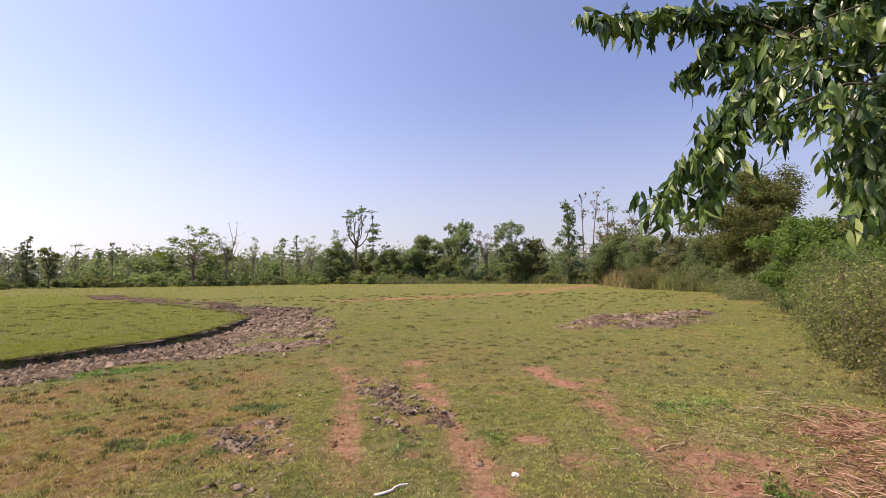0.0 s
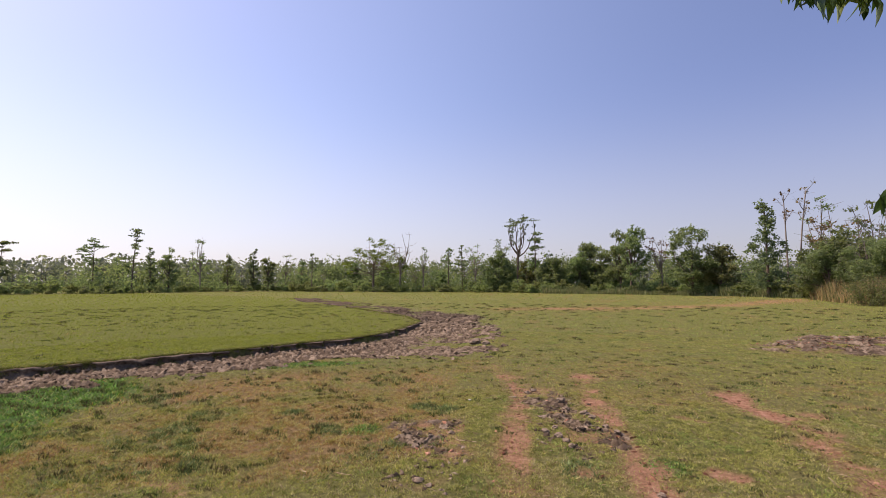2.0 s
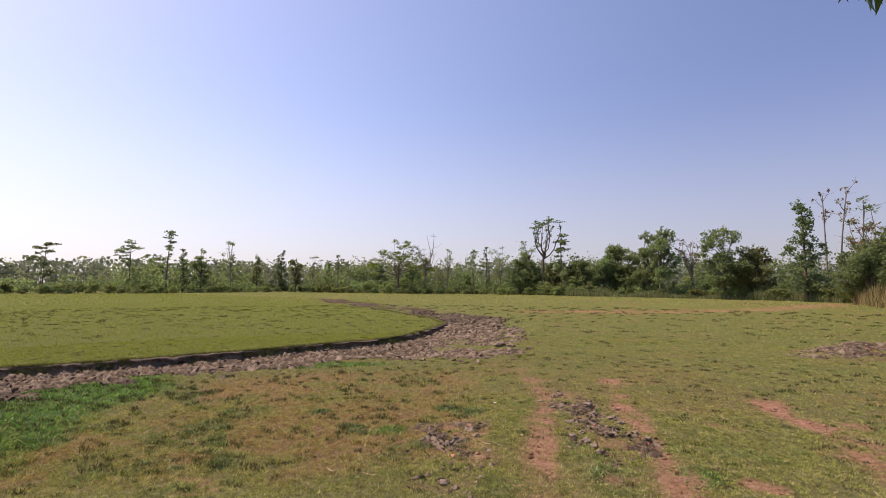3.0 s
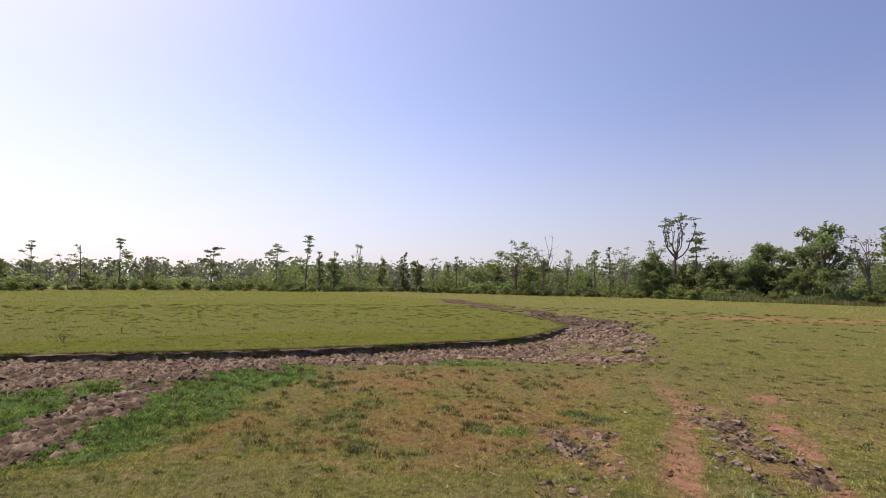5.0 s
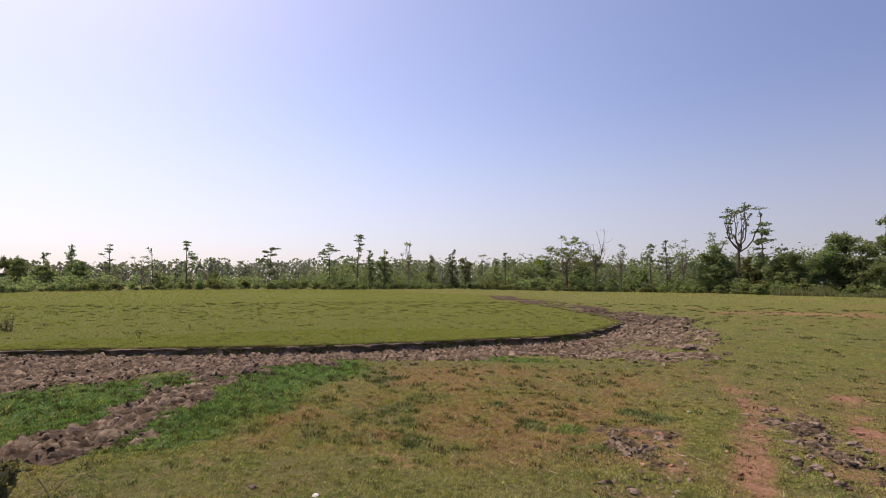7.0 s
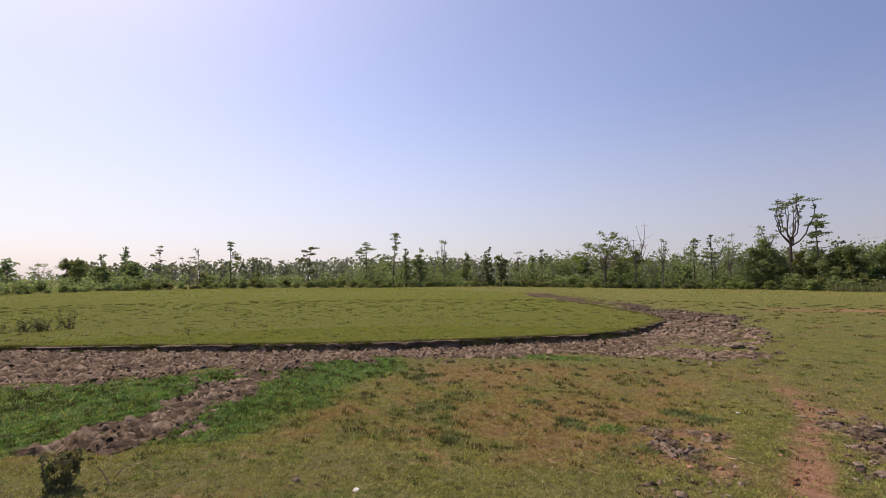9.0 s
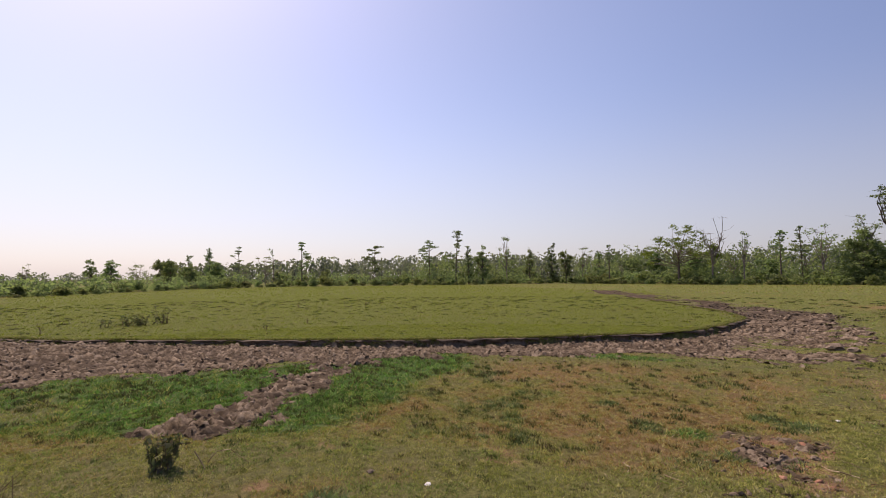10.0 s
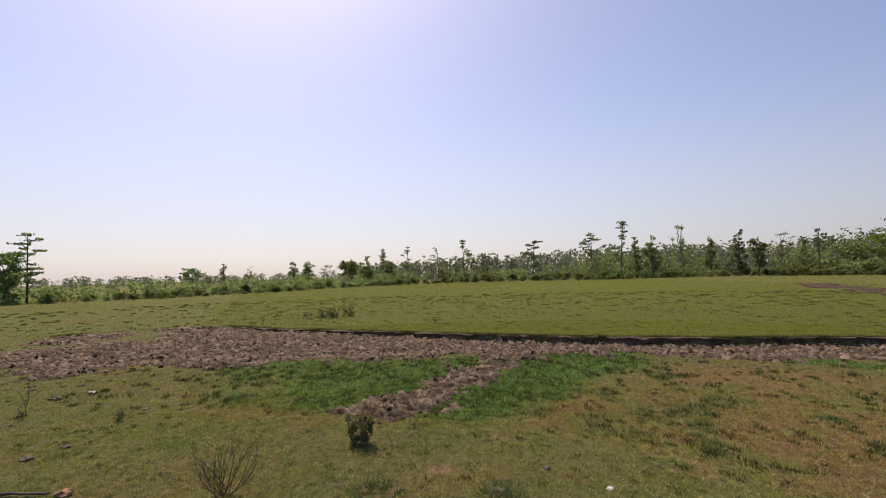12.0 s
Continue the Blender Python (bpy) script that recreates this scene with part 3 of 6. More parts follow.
def tree_shape(style, h, w, rng):
    """Limb segments, and clumps of (centre, radii, share of leaves), for one tree standing at the origin."""
    segs, clumps = [], []
    r = 0.016 * h + 0.04
    lean = rng.normal(size=2) * 0.03 * h

    def at(z):
        k = z / h
        return np.array([lean[0] * k * k, lean[1] * k * k, z])

    def leader(top, r0, r1, pieces=6):
        zs = np.linspace(0, top, pieces + 1)
        for i in range(pieces):
            a, b = at(zs[i]), at(zs[i + 1])
            ra, rb = r0 + (r1 - r0) * i / pieces, r0 + (r1 - r0) * (i + 1) / pieces
            segs.append((a - [0, 0, 0.3 if i == 0 else 0], b, ra * (1.35 if i == 0 else 1), rb))

    def limb_to(c, z0, r0, twigs=3, spread=0.5):
        s, pts = bent(rng, at(z0), c, r0, r0 * 0.35, 3)
        segs.extend(s)
        for _ in range(twigs):
            p = pts[rng.integers(2, 4)]
            q = p + rng.normal(size=3) * spread * np.array([1, 1, 0.6]) + [0, 0, spread * 0.4]
            segs.extend(bent(rng, p, q, r0 * 0.3, r0 * 0.1, 2)[0])

    if style in ("round", "olive", "vine"):
        low = 0.08 if style == "vine" else 0.22
        leader(h * 0.6, r, r * 0.5)
        count = {"round": 22, "olive": 20, "vine": 30}[style]
        for _ in range(count):
            az, k = rng.uniform(0, 2 * math.pi), rng.uniform(low, 0.93)
            girth = math.sqrt(max(0.05, 1 - ((k - 0.52) / 0.5) ** 2))
            rad = rng.uniform(0.35, 1.0) * girth * w * 0.40
            c = at(h * k) + [rad * math.cos(az), rad * math.sin(az), 0]
            limb_to(c, h * max(0.1, k * rng.uniform(0.4, 0.75)), r * 0.4, 2, w * 0.08)
            big = w * rng.uniform(0.11, 0.20)
            clumps.append((c, (big, big, big * rng.uniform(0.55, 0.9)), 1.0))
        clumps.append((at(h * 0.93), (w * 0.1, w * 0.1, h * 0.07), 0.6))
    elif style in ("tiered", "pagoda"):
        leader(h * 0.97, r * 0.8, r * 0.2, 8)
        flat = style == "pagoda"
        first, lop, count = (0.24 if flat else rng.uniform(0.30, 0.50)), rng.uniform(0, 2 * math.pi), (20 if flat else int(rng.integers(10, 17)))
        for i in range(count):
            k = first + (0.99 - first) * (i + rng.uniform(0, 1)) / count
            az = rng.uniform(0, 2 * math.pi)
            rad = w * 0.46 * rng.uniform(0.3, 1.0) * (1 - 0.4 * (k - first) / (1 - first)) * (1 + (0.1 if flat else 0.4) * math.cos(az - lop))
            c = at(h * k) + [rad * 0.85 * math.cos(az), rad * 0.85 * math.sin(az), h * rng.uniform(-0.01, 0.04)]
            limb_to(c, h * max(0.15, k - rng.uniform(0.04, 0.10)), r * 0.30, 3, w * 0.08)
            for share in (1.0, 0.5):
                big = w * rng.uniform(0.08, 0.16) * (0.6 + 0.4 * share)
                p = at(c[2]) * (1 - share) + c * share
                if share == 1.0 or rng.uniform() < 0.5:
                    clumps.append((p, (big, big, big * (0.16 if flat else rng.uniform(0.22, 0.5))), 0.75))
        clumps.append((at(h * 0.98), (w * 0.10, w * 0.10, h * 0.025), 0.8))
    elif style == "column":
        leader(h * 0.95, r, r * 0.25, 7)
        for i in range(24):
            k = 0.1 + 0.9 * (i + rng.uniform(0, 1)) / 24
            az = rng.uniform(0, 2 * math.pi)
            prof = min(1.0, 1.25 * (1 - k) + 0.28)
            rad = w * 0.36 * prof * rng.uniform(0.3, 1.0)
            c = at(h * min(k, 0.97)) + [rad * math.cos(az), rad * math.sin(az), 0]
            limb_to(c, h * max(0.05, k - 0.08), r * 0.25, 1, w * 0.08)
            big = w * 0.17 * (0.45 + 0.6 * prof)
            clumps.append((c, (big, big, big * 0.8), 0.85))
    elif style in ("sparse", "dry", "dead"):
        leader(h * 0.55, r * 0.8, r * 0.45)
        for i in range(13):
            az, k = rng.uniform(0, 2 * math.pi), rng.uniform(0.5, 1.0)
            rad = w * 0.48 * rng.uniform(0.2, 1.0) * (1.15 - 0.5 * abs(k - 0.72) * 2)
            c = at(h * k) + [rad * math.cos(az), rad * math.sin(az), 0]
            limb_to(c, h * rng.uniform(0.25, 0.55), r * 0.4, 6, w * 0.14)
            clumps.append((c, (w * 0.13, w * 0.13, h * 0.035), 0.35 if style == "sparse" else 0.22))
        if style == "dead":
            clumps.clear()
    elif style == "umbrella":
        leader(h * 0.35, r * 1.3, r)
        for i in range(46):
            az = rng.uniform(0, 2 * math.pi)
            q = math.sqrt(rng.uniform(0.02, 1))
            rad = w * 0.48 * q
            k = 0.97 - 0.50 * q**2.0 - rng.uniform(0, 0.16)
            c = at(h * k) + [rad * math.cos(az), rad * math.sin(az), 0]
            limb_to(c, h * rng.uniform(0.28, 0.5), r * 0.26, 6, w * 0.06)
            clumps.append((c, (w * 0.065, w * 0.065, h * 0.040), 0.42))
    elif style == "vase":
        leader(h * 0.52, r * 1.1, r * 0.7)

        def arc(a, b, c, r0, r1, pieces=6):
            """A limb that leaves a towards b and ends in c, crooked a little on the way."""
            ks = np.linspace(0, 1, pieces + 1)[:, None]
            pts = a * (1 - ks) ** 2 + 2 * b * ks * (1 - ks) + c * ks**2
            pts[1:-1] += rng.normal(size=(pieces - 1, 3)) * w * 0.022
            rad = np.linspace(r0, r1, pieces + 1)
            segs.extend((pts[i], pts[i + 1], rad[i], rad[i + 1]) for i in range(pieces))
            return pts

        for i in range(8):
            az = i * 0.79 + rng.uniform(-0.25, 0.25)
            q = (1.0, 0.55, 0.8)[i % 3] * rng.uniform(0.85, 1.1)
            out = np.array([math.cos(az), math.sin(az), 0]) * w
            fork = at(h * rng.uniform(0.44, 0.54))
            tip = at(h * (1.0 - 0.20 * q * rng.uniform(0.4, 1.1))) + out * 0.34 * q
            pts = arc(fork, at(h * 0.62) + out * 0.50 * q, tip, r * 0.50, r * 0.14)
            for j in range(7):
                p = pts[int(rng.integers(2, 7))]
                e = p + rng.normal(size=3) * [w * 0.045, w * 0.045, h * 0.012] + [0, 0, h * 0.018]
                segs.extend(bent(rng, p, e, r * 0.15, r * 0.07, 2)[0])
                clumps.append((e, (w * 0.03, w * 0.03, h * 0.012), 0.5))
            clumps.append((tip, (w * 0.11, w * 0.11, h * 0.014), 0.6))
            side = pts[4] + out * rng.uniform(-0.1, 0.14) + [0, 0, h * rng.uniform(0.05, 0.12)]
            segs.extend(bent(rng, pts[3], side, r * 0.22, r * 0.1, 3)[0])
            clumps.append((side, (w * 0.05, w * 0.05, h * 0.012), 0.5))
        for j in range(4):
            c = at(h * rng.uniform(0.2, 0.5)) + rng.normal(size=3) * [w * 0.07, w * 0.07, 0]
            limb_to(c, c[2], r * 0.15, 2, w * 0.05)
            clumps.append((c, (w * 0.05, w * 0.05, h * 0.03), 0.25))
    elif style == "slim":
        leader(h * 0.92, r * 0.55, r * 0.2, 8)
        for i in range(9):
            k = rng.uniform(0.72, 1.0)
            az = rng.uniform(0, 2 * math.pi)
            c = at(h * k) + [w * 0.4 * math.cos(az), w * 0.4 * math.sin(az), 0]
            limb_to(c, h * (k - 0.08), r * 0.18, 4, w * 0.2)
            clumps.append((c, (w * 0.16, w * 0.16, h * 0.02), 0.22))
    elif style == "pole":
        leader(h, r * 0.7, r * 0.3, 6)
        for i in range(8):
            k = rng.uniform(0.35, 1.0)
            c = at(h * k) + rng.normal(size=3) * [w * 0.3, w * 0.3, 0]
            limb_to(c, h * (k - 0.04), r * 0.2, 2, w * 0.2)
            clumps.append((c, (w * 0.16, w * 0.16, h * 0.02), 0.3))
    return segs, clumps


STYLE = {
    "round": (LEAF_MID, BARK, "broad-leaved tree with a rounded dark green crown"),
    "olive": (LEAF_OLIVE, BARK, "low olive-brown tree with a dense dull crown"),
    "vine": (LEAF_VINE, BARK, "tree smothered in dry olive-brown climbers"),
    "tiered": (LEAF_DARK, BARK, "tall straight tree with foliage in flat separate tiers"),
    "pagoda": (LEAF_DARK, BARK, "tall slender tree with thin flat layers of foliage"),
    "column": (LEAF_DARK, BARK, "narrow dark tree wrapped in climbers to its top"),
    "sparse": (LEAF_MID, PALE_BARK, "thin open tree with few leaves and bare limbs"),
    "dry": (LEAF_DRY, PALE_BARK, "nearly leafless tree with brownish dry twigs"),
    "dead": (LEAF_DRY, PALE_BARK, "dead leafless tree with pale bare limbs"),
    "umbrella": (LEAF_LIGHT, BARK, "wide spreading tree with thin yellow-green leaves"),
    "vase": (LEAF_DARK, BARK, "tall tree with bare forked limbs and leafy tips"),
    "slim": (LEAF_DRY, PALE_BARK, "slender tall bare stem with a wispy crown"),
    "pole": (LEAF_DARK, BARK, "bare leaning pole-like tree with leaf tufts"),
}


def build_tree(style, x, y, h, w, seed, leaf=0.43, thick=0.71, group="trees at the edge of the pasture", material=None, sides=5):
    rng = np.random.default_rng(seed)
    leaves, bark, label = STYLE[style]
    leaves = material or leaves
    leaf = min(leaf, {"umbrella": 0.30, "vase": 0.34, "sparse": 0.34}.get(style, leaf))
    segs, clumps = tree_shape(style, h, w, rng)
    base = thing("tree", x, y, 0, label, "tree", group)
    v, f = tubes(segs, sides)
    part("trunk", quick_mesh("trunk", v, 4, f, bark, True), base, "bare trunk and limbs")
    if clumps:
        pts = []
        for c, rad, share in clumps:
            area = (rad[0] * rad[1] + 2 * rad[0] * rad[2]) / 3 * 4 * math.pi
            n = int(max(10, area / (leaf * leaf * 0.5) * 1.6 * share * thick))
            sub = rng.normal(size=(7, 3))
            sub *= (rng.uniform(0.5, 1.15, (7, 1)) / np.linalg.norm(sub, axis=1, keepdims=True))
            pts.append(np.asarray(c) + (sub[rng.integers(0, 7, n)] + rng.normal(size=(n, 3)) * 0.24) * rad)
        v, f = leaf_quads(np.concatenate(pts), leaf, rng)
        part("crown", quick_mesh("crown", v, 4, f, leaves), base)
    return base


def build_bush(seed, w, h, leaf, material, count, label, category="bush", group="bushes at the edge of the pasture", stems=14, name="bush", upward=0.45):
    """A many-stemmed bush at the origin."""
    rng = np.random.default_rng(seed)
    base = thing(name, 0, 0, 0, label, category, group)
    segs, pts = [], []
    lobes = []
    for i in range(stems):
        az, q = rng.uniform(0, 2 * math.pi), rng.uniform(0.1, 1.0)
        top = np.array([w * 0.42 * q * math.cos(az), w * 0.42 * q * math.sin(az), h * (1.0 - 0.45 * q * q) * rng.uniform(0.7, 1.0)])
        foot = np.array([top[0] * 0.3, top[1] * 0.3, -0.1])
        s, p = bent(rng, foot, top, 0.006 * h + 0.004, 0.002 * h, 3, 0.12)
        segs.extend(s)
        lobes.append(top * [1, 1, 0.95])
        lobes.append(p[2] * [1.25, 1.25, 0.7])
    each = count // len(lobes)
    for c in lobes:
        rad = np.array([w * 0.15, w * 0.15, h * 0.17]) * rng.uniform(0.7, 1.25)
        d = rng.normal(size=(each, 3))
        d /= np.linalg.norm(d, axis=1, keepdims=True)
        d *= rng.uniform(0.3, 1.15, (each, 1)) ** 0.6
        pts.append(c + d * rad)
    p = np.concatenate(pts)
    p = p[p[:, 2] > 0.03]
    v, f = tubes(segs, 4)
    tagged(part("branchwork", quick_mesh("branchwork", v, 4, f, PALE_BARK, True), base), kind="stuff")
    v, f = leaf_quads(p, leaf, rng, upward)
    tagged(part("foliage", quick_mesh("foliage", v, 4, f, material), base), kind="stuff")
    return base


def build_scrub(seed, w, h, leaf, material, count, label, canes, group="thicket on the east side"):
    """A tangled bush of arching canes, with leaves set along their side twigs and dead twigs standing out."""
    rng = np.random.default_rng(seed)
    base = thing("scrub_bush", 0, 0, 0, label, "bush", group)
    segs, pts, dead = [], [], []
    each = max(4, count // (canes * 7))
    for i in range(canes):
        az, q = rng.uniform(0, 2 * math.pi), math.sqrt(rng.uniform(0.02, 1.0))
        out = np.array([math.cos(az), math.sin(az), 0.0])
        foot = out * w * 0.28 * q + [0, 0, -0.1]
        peak = out * w * 0.36 * q + [0, 0, h * (1.02 - 0.5 * q * q) * rng.uniform(0.18 if q > 0.6 and i % 2 else 0.6, 1.0)]
        tip = peak + out * w * rng.uniform(0.05, 0.16) + [0, 0, -h * rng.uniform(-0.08, 0.28)]
        thick = 0.004 + 0.003 * h
        s1, p1 = bent(rng, foot, peak, thick, thick * 0.6, 4, 0.10)
        s2, p2 = bent(rng, peak, tip, thick * 0.6, thick * 0.25, 2, 0.10)
        segs += s1 + s2
        joints = p1[1:] + p2[1:]
        for _ in range(7):
            k = int(rng.integers(0, len(joints)))
            a = joints[k]
            way = out * 0.6 + rng.normal(size=3) * [0.8, 0.8, 0.6] + [0, 0, 0.25]
            b = a + way / np.linalg.norm(way) * rng.uniform(0.10, 0.24) * (0.5 * w + 0.5 * h) * 0.7
            segs.append((a, b, thick * 0.35, thick * 0.12))
            t = rng.uniform(0.1, 1.05, (each, 1))
            pts.append(a + (b - a) * t + rng.normal(size=(each, 3)) * leaf * 0.8)
        if rng.uniform() < 0.35:
            e = peak + out * w * rng.uniform(0.02, 0.15) + rng.normal(size=3) * 0.12 * h + [0, 0, 0.10 * h]
            dead += bent(rng, p1[2], e, thick * 0.5, thick * 0.2, 3, 0.12)[0]
    p = np.concatenate(pts)
    p = p[p[:, 2] > 0.04]
    v, f = tubes(segs, 3)
    tagged(part("branchwork", quick_mesh("branchwork", v, 4, f, BARK, True), base), kind="stuff")
    if dead:
        v, f = tubes(dead, 3)
        tagged(part("deadwood", quick_mesh("deadwood", v, 4, f, PALE_BARK, True), base, "pale dry leafless twigs"), kind="stuff")
    v, f = leaf_quads(p, leaf, rng, 0.3, 0.6)
    tagged(part("foliage", quick_mesh("foliage", v, 4, f, material), base), kind="stuff")
    return base


# ---- ground ----
def spread_axis(lo, hi, pitch, far):
    core = list(np.arange(lo, hi, pitch))
    out, s = [], pitch
    v = hi
    while v < far:
        out.append(v)
        s = min(s * 1.13, 160)
        v += s
    left, s, v = [], pitch, lo
    while v > -far:
        s = min(s * 1.13, 160)
        v -= s
        left.append(v)
    return np.array(left[::-1] + core + out)


gx, gy = spread_axis(-32, 5, 0.125, 2600), spread_axis(-10, 23, 0.125, 2600)
mx, my = np.meshgrid(gx, gy)
zone = zones(mx.ravel(), my.ravel())
nx, ny = len(gx), len(gy)
idx = np.arange(nx * ny).reshape(ny, nx)
gfaces = np.stack([idx[:-1, :-1], idx[:-1, 1:], idx[1:, 1:], idx[1:, :-1]], -1).reshape(-1, 4)
gmesh = quick_mesh("ground", np.stack([mx.ravel(), my.ravel(), zone["z"]], 1), 4, gfaces, PASTURE, True)
for key in ("mud", "red", "lush", "dry", "worn", "fresh"):
    layer = gmesh.attributes.new(key, "FLOAT", "POINT")
    layer.data.foreach_set("value", zone[key].astype(np.float32))
ground = tagged(new("ground", gmesh), "cropped green pasture with trampled mud channel and red ruts", "ground", kind="structure")



def trampled_mud():
    """The sheet of hoof-trampled mud in the channel, the tongue, the churned strips and the spoil patch."""
    verts, faces, tones, count = [], [], [], 0
    for x0, x1, y0, y1, pitch in ((-32, -17, -14, 30, 0.060), (-17, -4.6, -14, 30, 0.052), (-4.6, -3.0, 15.5, 30, 0.07), (-53, -5, 30, 73, 0.15), (-4.6, 1.2, 5, 15.5, 0.034), (5, 18, 21, 31, 0.085)):
        ax, ay = np.arange(x0, x1 + pitch * 0.5, pitch), np.arange(y0, y1 + pitch * 0.5, pitch)
        px, py = [g.ravel() for g in np.meshgrid(ax, ay)]
        q = zones(px, py)
        far = 1 + 0.35 * step(25, 50, np.hypot(px, py))
        rise, plate = mud_relief(px / far, py / far)
        z = q["z"] - 0.02 + q["mud"] * MUD_DEEP * rise
        jig = (hash2(np.round(px * 50), np.round(py * 50), 3) - 0.5) * pitch * 0.6
        v = np.stack([px + jig, py - jig[::-1], z], 1)
        g = np.arange(len(px)).reshape(len(ay), len(ax))
        f = np.stack([g[:-1, :-1], g[:-1, 1:], g[1:, 1:], g[1:, :-1]], -1).reshape(-1, 4)
        f = f[q["mud"][f].min(1) > 0.16]
        used_v, f = np.unique(f, return_inverse=True)
        verts.append(v[used_v])
        tones.append((plate - 0.24 * step(31, 41, py))[used_v])  # the far drain is darker
        faces.append(f.reshape(-1, 4) + count)
        count += len(used_v)
    me = quick_mesh("trampled_mud", np.concatenate(verts), 4, np.concatenate(faces), TRAMPLED)
    layer = me.attributes.new("plate", "FLOAT", "POINT")
    layer.data.foreach_set("value", np.concatenate(tones).astype(np.float32))
    tagged(new("trampled_mud", me), "grey-brown hoof-trampled mud with cracked drying plates", "mud", kind="stuff")


trampled_mud()


def bank_face():
    """The crumbling edge of the turf over the mud: a lip that overhangs a dark face."""
    pts = []
    for (ax, ay), (bx, by) in zip(BANK, BANK[1:]):
        far = math.hypot(bx - ax, by - ay)
        for k in np.arange(0, far, 0.11) / far:
            pts.append((ax + (bx - ax) * k, ay + (by - ay) * k))
    p = np.array(pts)
    p = p[(p[:, 1] < 46) & (p[:, 0] > -30.5)]
    for _ in range(6):
        p[1:-1] = (p[:-2] + p[1:-1] * 2 + p[2:]) / 4
    d = np.gradient(p, axis=0)
    d /= np.linalg.norm(d, axis=1, keepdims=True)
    right = np.stack([d[:, 1], -d[:, 0]], 1)
    rag = (fbm(p[:, 0], p[:, 1], 0.8, 5) - 0.5) * 0.42 + (vnoise(p[:, 0], p[:, 1], 0.19, 6) - 0.5) * 0.20
    fade = step(46, 30, p[:, 1]) * step(-30.5, -28, p[:, 0])
    slump = (0.45 + 0.65 * step(0.28, 0.66, fbm(p[:, 0], p[:, 1], 1.3, 25))) * (0.35 + 0.65 * step(-26, -17, p[:, 0]))
    top = zones(p[:, 0] - right[:, 0] * 0.3, p[:, 1] - right[:, 1] * 0.3)["z"]
    rows = []
    for off, drop, jag in ((-0.12, -0.03, 0.0), (0.06, -0.018, 1.0), (0.15, -0.05, 1.5), (0.10, -0.11, 1.7), (0.06, -0.19, 1.5), (0.10, -0.26, 1.5), (0.30, -0.38, 1.2)):
        o = off + rag * jag + (vnoise(p[:, 0] + 7 * off, p[:, 1] + drop * 50, 0.22, 14) - 0.5) * 0.13 * jag
        q = p + right * o[:, None]
        z = top + drop * fade * (slump if drop > -0.2 else np.maximum(slump, 0.85)) - (1 - fade) * 0.03 + (vnoise(p[:, 0], p[:, 1] + off, 0.2, 27) - 0.6) * 0.05 * jag
        rows.append(np.column_stack([q, z]))
    v = np.stack(rows, 1)
    n, m = v.shape[:2]
    idx = np.arange(n * m).reshape(n, m)
    f = np.stack([idx[:-1, :-1], idx[:-1, 1:], idx[1:, 1:], idx[1:, :-1]], -1).reshape(-1, 4)
    tagged(new("bank", quick_mesh("bank", v.reshape(-1, 3), 4, f, BANK_EARTH)), "crumbling dark earth edge of the turf above mud", "bank", kind="structure")
    return p + right * (0.06 + rag)[:, None], fade


lip, lip_fade = bank_face()


# ---- grass ----
def blades(name, x, y, tall, wide, tint, label, low_lean=0.6, high_lean=2.4):
    """Single grass blades, one tapering sliver each, joined into one sheet of turf."""
    rng = np.random.default_rng(len(x))
    z = zones(x, y)["z"]
    n = len(x)
    az, lean_az = rng.uniform(0, 2 * np.pi, n), rng.uniform(0, 2 * np.pi, n)
    lean = tall * rng.uniform(low_lean, high_lean, n)
    dx, dy = np.cos(az) * wide / 2, np.sin(az) * wide / 2
    low = z - 0.01
    v = np.empty((n, 3, 3), np.float32)
    v[:, 0] = np.stack([x - dx, y - dy, low], 1)
    v[:, 1] = np.stack([x + dx, y + dy, low], 1)
    v[:, 2] = np.stack([x + np.cos(lean_az) * lean, y + np.sin(lean_az) * lean, z + tall], 1)
    me = quick_mesh(name, v.reshape(-1, 3), 3, np.arange(3 * n).reshape(-1, 3), GRASS, tint=np.repeat(tint, 3, 0))
    return tagged(new(name, me), label, "grass", kind="stuff")


